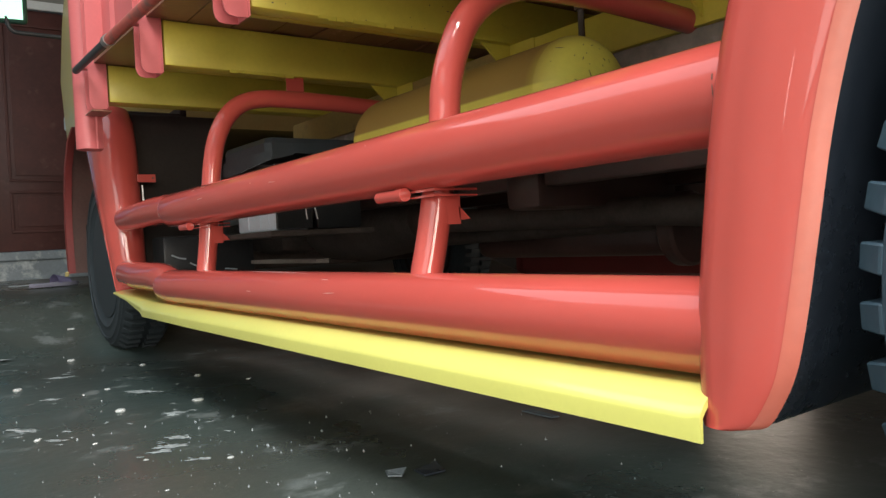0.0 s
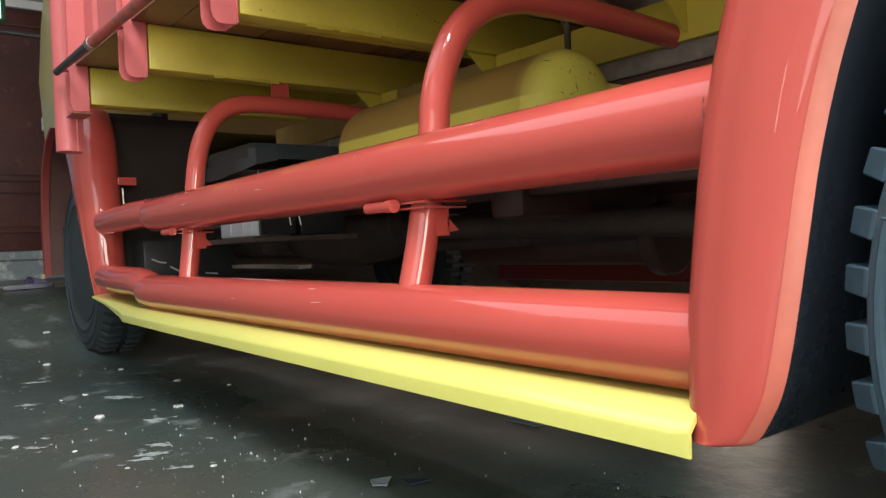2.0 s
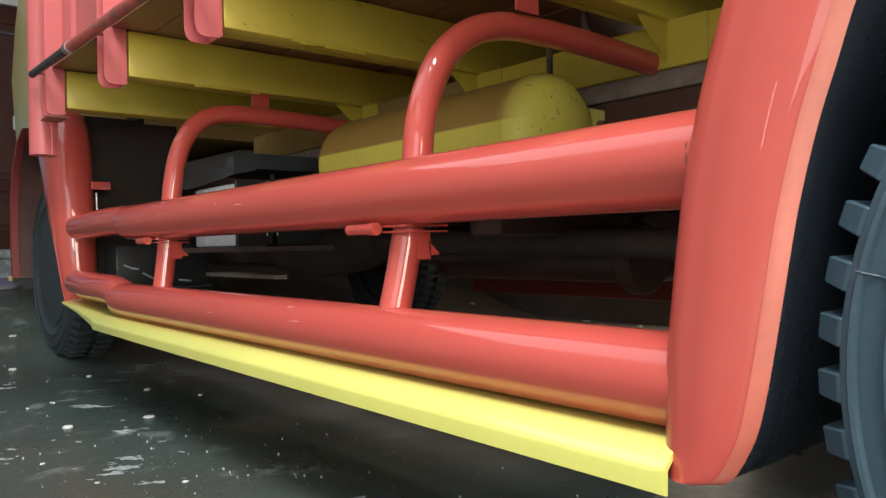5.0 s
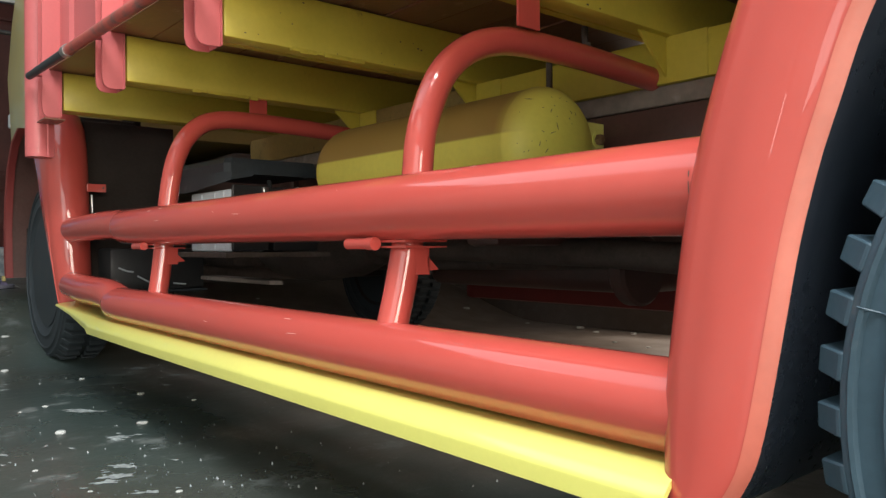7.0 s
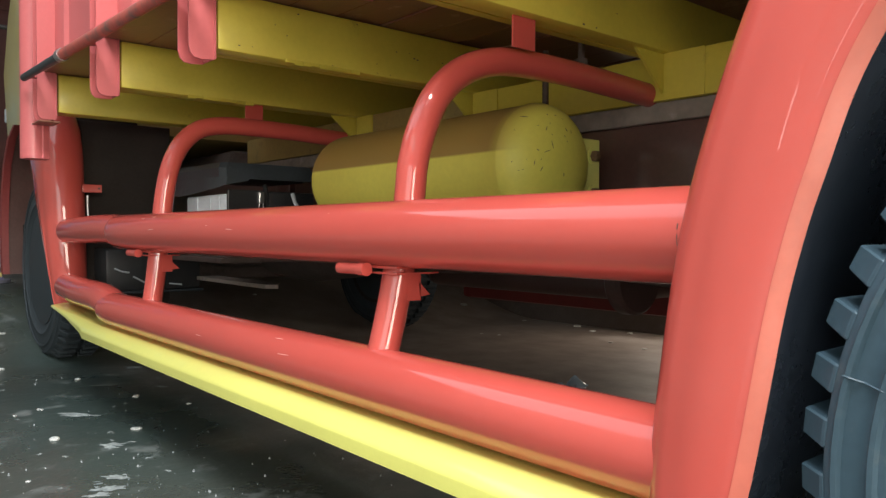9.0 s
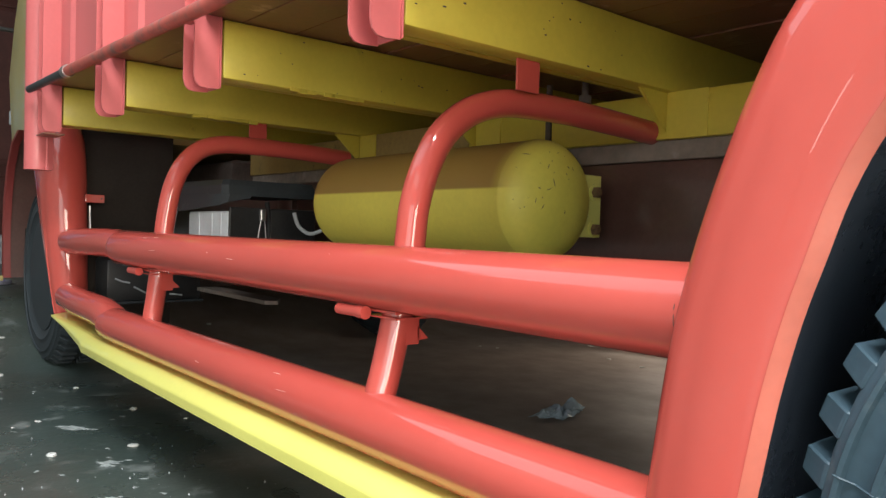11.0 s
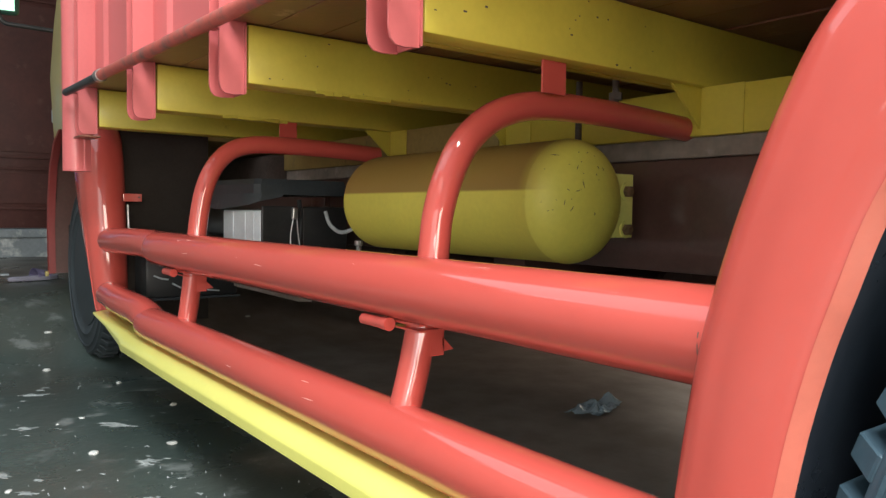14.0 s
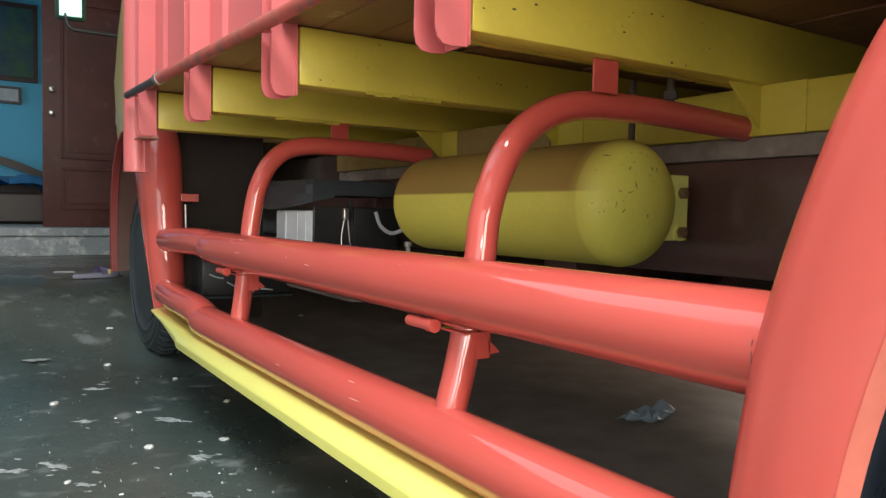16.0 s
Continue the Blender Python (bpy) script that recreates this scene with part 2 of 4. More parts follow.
PALE_PLASTER = paint("pale_grey_plaster", (0.46, 0.45, 0.42), rough=0.85, vary=0.15, scale=1.5, fine=20, bump=0.3, second=(0.30, 0.27, 0.23), amount=0.34, edge=0.1)
SOOT_PLASTER = paint("brown_sooty_plaster", (0.115, 0.090, 0.074), rough=0.9, vary=0.25, scale=2.0, fine=25, bump=0.4, second=(0.19, 0.16, 0.14), amount=0.34, edge=0.12)
CEILING = paint("roof_boarding", (0.18, 0.17, 0.155), rough=0.8, vary=0.2, scale=2.0, fine=20, bump=0.3)
HOUSE_WALL = paint("house_wall_paint", (0.24, 0.23, 0.21), rough=0.8, vary=0.1, scale=1.5, fine=25, bump=0.2)
BLUE_WALL = paint("blue_room_paint", (0.10, 0.42, 0.60), rough=0.7, vary=0.08, scale=1.2, fine=25, bump=0.1)
DOOR_BROWN = paint("brown_door_varnish", (0.080, 0.026, 0.021), spec=0.3, rough=0.5, vary=0.25, scale=4.0, fine=40, bump=0.15, second=(0.12, 0.055, 0.045), amount=0.34, edge=0.08)
WHITE = paint("white_trim_paint", (0.72, 0.72, 0.70), rough=0.5, vary=0.1, scale=5.0, fine=50, bump=0.15)
TILE = paint("pale_step_tile", (0.22, 0.25, 0.265), rough=0.35, vary=0.2, scale=5.0, fine=40, bump=0.2, second=(0.55, 0.57, 0.56), amount=0.4, edge=0.1)
PICTURE = paint("dark_landscape_print", (0.02, 0.06, 0.10), rough=0.3, vary=0.5, scale=2.0, fine=12, bump=0.0, second=(0.03, 0.10, 0.05), amount=0.48, edge=0.1)
BLANKET = paint("blue_blanket", (0.05, 0.25, 0.50), rough=0.9, vary=0.35, scale=5.0, fine=40, bump=0.6, second=(0.35, 0.12, 0.30), amount=0.36, edge=0.06)
DARK_WOOD = paint("dark_bed_wood", (0.03, 0.018, 0.015), rough=0.4, vary=0.3, scale=6.0, fine=50, bump=0.2)
LILAC = paint("lilac_foam", (0.25, 0.22, 0.36), rough=0.8, vary=0.15, scale=20.0, fine=120, bump=0.3)
PALE_FOAM = paint("pale_foam_sole", (0.42, 0.45, 0.47), rough=0.8, vary=0.15, scale=20.0, fine=120, bump=0.3)
SOLE = paint("dull_lilac_sole", (0.22, 0.21, 0.26), rough=0.8, vary=0.15, scale=20.0, fine=120, bump=0.3)
CHIP = paint("white_paint_chip", (0.58, 0.59, 0.56), rough=0.7, vary=0.35, scale=30.0, fine=150, bump=0.4)
LIME = paint("dry_lime_smear", (0.34, 0.37, 0.36), rough=0.8, vary=0.4, scale=25.0, fine=120, bump=0.3, second=(0.12, 0.14, 0.14), amount=0.42, edge=0.15)
SCRAP = paint("dull_grey_plastic", (0.17, 0.20, 0.22), rough=0.6, vary=0.3, scale=30.0, fine=150, bump=0.3)
PALE_BOARD = paint("pale_board", (0.5, 0.46, 0.38), rough=0.8, vary=0.2, scale=6.0, fine=60, bump=0.3)
CREAM = paint("cab_cream_yellow", (0.42, 0.34, 0.12), rough=0.4, coat=0.3, vary=0.1, scale=4.0, fine=60, bump=0.05)
GREEN_FRAME = paint("dark_green_mirror_shell", (0.02, 0.06, 0.045), rough=0.3, vary=0.2, scale=12.0, fine=80, bump=0.1)
# darker copy of the truck red: the shade of hidden parts is in the colour
SHADED_RED = paint("shaded_red_paint", (0.20, 0.030, 0.026), rough=0.5, vary=0.15, scale=5.0, fine=60, bump=0.1)

SCRATCH_GLINT = paint("pale_scratch_and_glint", (0.78, 0.45, 0.40), rough=0.4, vary=0.1, scale=30.0, fine=150, bump=0.0)

MIRROR = bpy.data.materials.new("mirror_glass")
MIRROR.use_nodes = True
MIRROR.node_tree.nodes["Principled BSDF"].inputs["Base Color"].default_value = (0.07, 0.16, 0.125, 1)
MIRROR.node_tree.nodes["Principled BSDF"].inputs["Metallic"].default_value = 1.0
MIRROR.node_tree.nodes["Principled BSDF"].inputs["Roughness"].default_value = 0.05

FILM = bpy.data.materials.new("clear_plastic_film")
FILM.use_nodes = True
fb = FILM.node_tree.nodes["Principled BSDF"]
fb.inputs["Base Color"].default_value = (0.62, 0.78, 0.90, 1)
fb.inputs["Roughness"].default_value = 0.18
fb.inputs["Alpha"].default_value = 0.8


# ---- building blocks ----
def thing(name, place, label, category, group=""):
    ob = new(name)
    ob.location = place
    ob.empty_display_size = 0.1
    return tagged(ob, label, category, group)


def part(name, bm, material, parent=None, label="", smooth=False, sharp=35):
    mesh = bpy.data.meshes.new(name)
    bmesh.ops.recalc_face_normals(bm, faces=bm.faces)
    if smooth:
        for f in bm.faces:
            f.smooth = True
        for e in bm.edges:
            if len(e.link_faces) == 2 and e.calc_face_angle() > radians(sharp):
                e.smooth = False
    bm.to_mesh(mesh)
    bm.free()
    mesh.materials.append(material)
    ob = new(name, mesh)
    if parent:
        hang(ob, parent)
    if label:
        tagged(ob, label)
    return ob


def hang(ob, parent):
    """Makes ob a child of parent, and leaves it where it is."""
    ob.parent = parent
    if parent.type == "EMPTY":
        ob.matrix_parent_inverse = Matrix.Translation(parent.location).inverted()


def setting(name, bm, material, label, category="", smooth=False):
    return tagged(part(name, bm, material, smooth=smooth), label, category, kind="structure")


def block(x0, x1, y0, y1, z0, z1, bevel=0.0, segments=2, bm=None):
    bm = bm or bmesh.new()
    made = bmesh.ops.create_cube(bm, size=1.0, matrix=Matrix.LocRotScale(((x0 + x1) / 2, (y0 + y1) / 2, (z0 + z1) / 2), None, (abs(x1 - x0), abs(y1 - y0), abs(z1 - z0))))
    if bevel:
        edges = {e for v in made["verts"] for e in v.link_edges}
        bmesh.ops.bevel(bm, geom=list(edges), offset=bevel, segments=segments, affect="EDGES", profile=0.5)
    return bm


def bend(points, radius, steps=8):
    """Rounds the corners of a polyline."""
    pts = [Vector(p) for p in points]
    out = [pts[0]]
    for a, b, c in zip(pts, pts[1:], pts[2:]):
        r = min(radius, (a - b).length * 0.48, (c - b).length * 0.48)
        p, q = b + (a - b).normalized() * r, b + (c - b).normalized() * r
        for k in range(steps + 1):
            s = k / steps
            out.append(p * (1 - s) ** 2 + b * 2 * s * (1 - s) + q * s**2)
    return out + [pts[-1]]


def rings(bm, loops, close=True, caps=True):
    """Skins a row of loops of points."""
    rows = [[bm.verts.new(p) for p in loop] for loop in loops]
    n = len(rows[0])
    for a, b in zip(rows, rows[1:]):
        for k in range(n if close else n - 1):
            bm.faces.new((a[k], a[(k + 1) % n], b[(k + 1) % n], b[k]))
    if caps and close:
        bm.faces.new(rows[0][::-1])
        bm.faces.new(rows[-1])
    return bm


def pipe(points, radius, seg=24, bm=None, radii=None):
    pts = [Vector(p) for p in points]
    bm = bm or bmesh.new()
    loops, side = [], None
    for k, p in enumerate(pts):
        ahead = (pts[min(k + 1, len(pts) - 1)] - pts[max(k - 1, 0)]).normalized()
        if side is None:
            side = ahead.orthogonal().normalized()
        side = (side - ahead * side.dot(ahead)).normalized()
        up = ahead.cross(side)
        r = radii[k] if radii else radius
        loops.append([p + (side * math.cos(a) + up * math.sin(a)) * r for a in [2 * math.pi * i / seg for i in range(seg)]])
    return rings(bm, loops)


def lathe(profile, centre, axis="y", seg=64, bm=None):
    """Turns a profile of (along, radius) round an axis through centre."""
    bm = bm or bmesh.new()
    c = Vector(centre)
    loops = []
    for along, r in profile:
        loop = []
        for i in range(seg):
            a = 2 * math.pi * i / seg
            u, v = r * math.cos(a), r * math.sin(a)
            loop.append(c + (Vector((u, along, v)) if axis == "y" else Vector((along, u, v)) if axis == "x" else Vector((u, v, along))))
        loops.append(loop)
    return rings(bm, loops)


def plate(corners, thick, bm=None, bevel=0.0):
    """A flat plate with the given outline, thickened along its normal."""
    bm = bm or bmesh.new()
    pts = [Vector(p) for p in corners]
    n = (pts[1] - pts[0]).cross(pts[2] - pts[1]).normalized() * thick
    return rings(bm, [pts, [p + n for p in pts]])


def ground_height(x, y):
    """Flat under the truck, then a worn ramp up to the terrace before the house."""
    s = min(1.0, max(0.0, (-3.35 - x) / 1.25))
    return 0.285 * s * s * (3 - 2 * s)


# ---- floor and garage ----
xs = [-150, -40, -16, -9.2] + [-6.8 + 0.1 * k for k in range(0, 92)] + [2.5, 3, 4, 5, 7, 12, 40, 150]
ys = [-150, -40, -12, -6, -4, -3, -2, -1.2] + [-0.8 + 0.1 * k for k in range(0, 46)] + [3.85, 5, 8, 14, 40, 150]
bm = bmesh.new()
grid = [[bm.verts.new((x, y, ground_height(x, y) + (0.004 * noise.noise((x * 1.7, y * 1.7, 0)) if abs(x) < 8 and abs(y) < 5 else 0))) for y in ys] for x in xs]
for a, b in zip(grid, grid[1:]):
    for k in range(len(ys) - 1):
        bm.faces.new((a[k], b[k], b[k + 1], a[k + 1]))
setting("ground", bm, CEMENT, "dark worn cement floor with pale scuffs and paint spots", "floor", smooth=True)

# far garage wall with an opening, the end wall pieces and the roof; roof and side wall are unseen, added to shape the
# light
bm = block(-9.5, -2.46, 3.78, 3.95, 0, 3.6)
block(-2.46, -1.96, 3.78, 3.95, 0, 0.305, bm=bm)
block(-2.46, -1.96, 3.78, 3.95, 0.74, 3.6, bm=bm)
block(-1.96, 5.0, 3.78, 3.95, 0, 3.6, bm=bm)
setting("wall_far", bm, SOOT_PLASTER, "brown stained plaster wall beyond the truck", "wall")
setting("wall_yard", block(-6, 4, 6.2, 6.4, 0, 2.6), HOUSE_WALL, "pale wall across the side yard", "wall")
setting("ceiling", block(-6.8, 5.0, 0.40, 3.95, 3.6, 3.72), CEILING, "unseen boarded roof, added to hold back the sky light", "ceiling")
# unseen occluder that keeps the sky off the truck's front end
setting("ceiling_front_blocker", block(-6.8, -5.1, -2.62, 0.28, 3.6, 3.72), CEILING, "unseen boarded roof before the house, added to block light", "ceiling")
setting("beam_roof", block(-6.8, 5.0, 0.28, 0.40, 3.50, 3.72, 0.01), CEILING, "unseen beam under the edge of the added roof", "beam")
# unseen wall, added to frame the lamps and bounce light back
bm = block(-6.8, -3.0, -2.62, -2.5, 0, 3.4)
block(-3.0, -0.9, -2.62, -2.5, 0, 2.68, bm=bm)
block(-0.9, -0.65, -2.62, -2.5, 0, 2.68, bm=bm)
block(-0.65, -0.59, -2.62, -2.5, 2.0, 2.68, bm=bm)
block(-0.59, 0.35, -2.62, -2.5, 0, 2.68, bm=bm)
block(-3.0, 4.6, -2.62, -2.5, 3.27, 3.4, bm=bm)
block(0.35, 3.1, -2.62, -2.5, 0, 0.35, bm=bm)
block(3.9, 4.6, -2.62, -2.5, 0, 1.05, bm=bm)
block(4.6, 5.0, -2.62, -2.5, 0, 3.4, bm=bm)
setting("wall_side_unseen", bm, PALE_PLASTER, "unseen side wall, added with openings for lamps, pale for bounce", "wall")
setting("pillar_corner", block(4.75, 5.0, -2.5, -2.25, 0, 3.6, 0.015), PLASTER, "grey plastered corner pillar", "pillar")
setting("wall_opposite", block(-14, 14, -11.4, -11.2, 0, 2.4), PLASTER, "grey yard wall opposite the garage", "wall")

# ---- house front ----
bm = block(-6.98, -6.8, -4.0, -0.16, 0.2, 3.6)
block(-6.98, -6.8, 1.72, 3.78, 0.2, 3.6, bm=bm)
block(-6.98, -6.8, -0.16, 1.72, 2.50, 3.6, bm=bm)
block(-6.98, -6.8, -0.16, 1.72, 0.2, 0.50, bm=bm)
setting("wall_house", bm, HOUSE_WALL, "pale painted house wall with a double doorway", "wall")
setting("floor_bedroom", block(-9.6, -6.98, -2.0, 3.0, 0.40, 0.51), TILE, "pale tiled bedroom floor", "floor")
bm = block(-9.7, -9.6, -2.1, 3.1, 0.4, 3.6)
block(-9.6, -6.98, 3.0, 3.1, 0.4, 3.6, bm=bm)
block(-9.6, -6.98, -2.1, -2.0, 0.4, 1.1, bm=bm)
block(-9.6, -6.98, -2.1, -2.0, 2.45, 3.6, bm=bm)
block(-9.6, -9.6 + 0.05, -2.1, -2.0, 1.1, 2.45, bm=bm)
block(-8.1, -6.98, -2.1, -2.0, 1.1, 2.45, bm=bm)
setting("wall_bedroom", bm, BLUE_WALL, "blue painted bedroom wall", "wall")
setting("ceiling_bedroom", block(-9.7, -6.98, -2.1, 3.1, 3.6, 3.7), WHITE, "white bedroom ceiling", "ceiling")

bm = block(-6.8, -6.72, -0.26, 1.82, 0.285, 0.44, 0.006)
setting("step_riser", bm, TILE, "pale tiled riser below the house door", "step")
step = setting("step_door", block(-6.9, -6.70, -0.28, 1.84, 0.44, 0.512, 0.01), TILE, "pale tiled doorstep with worn edge", "step")
setting("trim_door_head", block(-6.80, -6.77, -0.22, 1.80, 2.46, 2.53, 0.006), WHITE, "white painted strip over the double door", "trim")


def door_leaf(name, y0, y1, label):
    """A panelled leaf in the plane x = -6.83."""
    leaf = tagged(part(name, block(-6.86, -6.82, y0, y1, 0.515, 2.46, 0.004), DOOR_BROWN, smooth=True), label, "door", kind="structure")
    for z0, z1 in ((0.66, 1.0), (1.07, 2.34)):
        bm = bmesh.new()
        a, b, c, d = y0 + 0.13, y1 - 0.11, z0, z1
        for q in ((a, b, c, c + 0.022), (a, b, d - 0.022, d), (a, a + 0.022, c + 0.022, d - 0.022), (b - 0.022, b, c + 0.022, d - 0.022)):
            block(-6.82, -6.806, *q, 0.004, bm=bm)
        part("moulding", bm, DOOR_BROWN, leaf)
        part("panel", block(-6.82, -6.813, a + 0.05, b - 0.05, c + 0.05, d - 0.05, 0.003), DOOR_BROWN, leaf)
    return leaf


leaf = door_leaf("door_1", 0.757, 1.715, "closed reddish brown panelled door leaf")
for z in (1.62, 1.43):
    part("door_knob", lathe([(0, 0.016), (0.02, 0.016), (0.03, 0.022), (0.045, 0.02), (0.05, 0.008)], (-6.82, 0.82, z), "x", 16), STEEL, leaf, "dull steel knob", smooth=True)
bm = block(-6.90, -6.80, -0.16, -0.10, 0.515, 2.46, 0.005)
setting("trim_door_jamb", bm, DOOR_BROWN, "brown door jamb", "trim")

picture = thing("framed_picture", (-9.59, 0.5, 2.1), "dark landscape print in a dark frame on the blue wall", "picture")
part("print", block(-9.597, -9.58, -0.15, 0.89, 2.10, 2.86), PICTURE, picture)
bm = bmesh.new()
for q in ((-0.2, 0.935, 2.05, 2.10), (-0.2, 0.935, 2.86, 2.91), (-0.2, -0.15, 2.10, 2.86), (0.89, 0.935, 2.10, 2.86)):
    block(-9.598, -9.565, *q, 0.004, bm=bm)
part("frame", bm, DARK_WOOD, picture)
small = thing("framed_certificate", (-9.59, 0.6, 1.8), "small pale sheet in a black frame on the blue wall", "picture")
part("sheet", block(-9.597, -9.585, 0.42, 0.745, 1.83, 1.965), PALE_FOAM, small)
bm = bmesh.new()
for q in ((0.39, 0.775, 1.80, 1.83), (0.39, 0.775, 1.965, 1.99), (0.39, 0.42, 1.83, 1.965), (0.745, 0.775, 1.83, 1.965)):
    block(-9.598, -9.572, *q, 0.003, bm=bm)
part("frame", bm, DARK_WOOD, small)

bed = thing("bed", (-8.8, 0.4, 0.51), "bed with a dark curved headboard and rumpled blue blanket", "bed")
bm = bmesh.new()
arch = [(-9.55, -0.5 + 0.1 * k, 1.05 + 0.20 * math.sin(math.pi * min(1, max(0, (k - 1) / 14)))) for k in range(16)]
rings(bm, [[(x, y, z), (x + 0.05, y, z), (x + 0.05, y, z - 0.09), (x, y, z - 0.09)] for x, y, z in arch])
block(-9.54, -9.51, -0.5, 1.0, 0.55, 1.0, bm=bm)
part("headboard", bm, DARK_WOOD, bed, smooth=True)
part("bed_base", block(-9.5, -8.0, -0.5, 1.0, 0.52, 0.80, 0.02), DARK_WOOD, bed)
bm = bmesh.new()
cols = [[bm.verts.new((-9.48 + 0.1 * i, -0.52 + 0.1 * j, 0.93 + 0.08 * noise.noise((i * 0.5, j * 0.5, 3)) - (0.12 if j in (0, 15) else 0))) for j in range(16)] for i in range(16)]
for a, b in zip(cols, cols[1:]):
    for k in range(15):
        bm.faces.new((a[k], b[k], b[k + 1], a[k + 1]))
bmesh.ops.solidify(bm, geom=bm.faces[:], thickness=0.05)
part("blanket", bm, BLANKET, bed, smooth=True)

# ---- truck ----
truck = thing("truck", (-1.8, 1.87, 0.0), "red and yellow cargo truck with tubular side guard", "truck")

# upper and lower guard tubes, bent in before the front post
UPPER = [(-0.40, 0.8666, 0.5638), (-2.25, 0.8705, 0.5636), (-2.36, 0.8700, 0.5650)]
LOWER = [(-0.40, 0.8500, 0.3283), (-2.30, 0.8464, 0.3305), (-2.385, 0.8470, 0.3325)]
UR, LR = 0.0530, 0.0512
upper = part("upper_guard_tube", pipe(UPPER + [(-2.375, 0.8698, 0.5665), (-2.385, 0.8697, 0.5680)], UR, 48, radii=[UR, UR, UR, UR - 0.002, UR - 0.008]), RED, truck, "glossy red painted steel tube", smooth=True)
lower = part("lower_guard_tube", pipe(LOWER + [(-2.40, 0.8473, 0.3345), (-2.41, 0.8475, 0.3370)], LR, 48, radii=[LR, LR, LR, LR - 0.002, LR - 0.009]), RED, truck, "glossy red painted steel tube", smooth=True)


# dark open seam where the upper tube meets the wing
for a0, a1, thick in ((-14, 2, 0.0005), (6, 13, 0.0006)):
    arc = [radians(a0 + (a1 - a0) * k / 5) for k in range(6)]
    part("open_seam", pipe([(-0.4342, 0.8667 - (UR + 0.0004) * math.cos(a), 0.5638 + (UR + 0.0004) * math.sin(a)) for a in arc], thick, 6, radii=[thick * q for q in (0.4, 0.9, 1.0, 0.8, 1.0, 0.4)]), GRIME, upper, "dark gap in the weld")


def tube_end(name, line, radius):
    """A slimmer stub that runs on to the post and closes in a round elbow."""
    p, q = Vector(line[0]), Vector(line[-1])
    ahead = (q - Vector(line[-2])).normalized()
    cap = [q + ahead * radius * 0.55 * math.sin(math.pi / 2 * k / 6) for k in range(1, 6)]
    shrink = [radius * (0.55 + 0.45 * math.cos(math.pi / 2 * k / 6)) for k in range(1, 6)]
    return part(name, pipe(list(line) + cap, radius, 36, radii=[radius] * len(line) + shrink), RED, truck, "slimmer red stub welded to the post", smooth=True)


tube_end("tube_stub", [(-2.345, 0.869, 0.567), (-2.42, 0.868, 0.572), (-2.52, 0.866, 0.575), (-2.70, 0.862, 0.573), (-2.925, 0.858, 0.568)], 0.0460)
tube_end("tube_stub", [(-2.355, 0.847, 0.333), (-2.41, 0.848, 0.345), (-2.48, 0.849, 0.355), (-2.70, 0.850, 0.360), (-2.92, 0.853, 0.368)], 0.0485)
# weld seams round the stubs
for c, r in (((-2.60, 0.864, 0.574), 0.0460), ((-2.43, 0.868, 0.5725), 0.0465)):
    part("weld_seam", pipe([(c[0] - 0.006, c[1], c[2]), (c[0], c[1], c[2]), (c[0] + 0.006, c[1], c[2])], r, 36, radii=[r - 0.001, r + 0.0006, r - 0.001]), RED, upper, smooth=True)


# pale scratches in the tube paint, the first and longest drawn for a reflection line: (start x, start angle, end x, end
# angle, thickness)
rng = random.Random(21)
marks = [(-0.711, 40, -0.553, 30, 0.00034), (-0.532, 26, -0.526, 25, 0.0013), (-0.530, 18, -0.527, 17, 0.0012), (-0.807, 64, -0.764, 67, 0.0008), (-0.789, 24, -0.759, 24, 0.0007)]
for tube, y, z, r in ((upper, 0.8686, 0.5637, UR), (lower, 0.848, 0.3295, LR)):
    rows = list(marks) if tube is upper else []
    for _ in range(6):
        x, deg, ln = rng.uniform(-2.3, -0.95), rng.uniform(5, 62), rng.uniform(0.008, 0.042)
        rows.append((x, deg, x + ln, deg + rng.uniform(-3, 3), 0.0007))
    for x0, a0, x1, a1, thick in rows:
        pts = []
        for k in range(7):
            q = radians(a0 + (a1 - a0) * k / 6)
            pts.append((x0 + (x1 - x0) * k / 6, y - (r - 0.0002) * math.cos(q), z + (r - 0.0002) * math.sin(q)))
        part("scratch", pipe(pts, thick, 6, radii=[thick * q for q in (0.3, 0.7, 1.0, 1.0, 0.9, 0.7, 0.3)]), SCRATCH_GLINT, tube)


def smooth_line(points, steps=6):
    """A Catmull-Rom curve through the points."""
    p = [Vector(q) for q in points]
    p = [p[0] * 2 - p[1]] + p + [p[-1] * 2 - p[-2]]
    out = []
    for a, b, c, d in zip(p, p[1:], p[2:], p[3:]):
        for k in range(steps):
            s = k / steps
            out.append(0.5 * (2 * b + (c - a) * s + (2 * a - 5 * b + 4 * c - d) * s**2 + (3 * b - a - 3 * c + d) * s**3))
    return out + [p[-2]]


def hoop(x, line):
    """A slim tube that rises from the lower tube, leans inwards and turns in under the bed."""
    return part("guard_hoop", pipe(smooth_line([(x, y, z) for y, z in line]), 0.0262, 28), RED, truck, "slim red tube bent inwards under the bed", smooth=True)


hoop(-1.0, [(0.858, 0.365), (0.880, 0.45), (0.910, 0.60), (0.920, 0.68), (0.941, 0.746), (0.974, 0.803), (1.026, 0.847), (1.09, 0.873), (1.165, 0.884), (1.30, 0.886), (1.45, 0.881), (1.62, 0.873)])
hoop(-2.12, [(0.872, 0.365), (0.884, 0.45), (0.900, 0.60), (0.910, 0.68), (0.926, 0.752), (0.957, 0.815), (1.005, 0.859), (1.07, 0.878), (1.16, 0.882), (1.32, 0.880), (1.50, 0.872)])


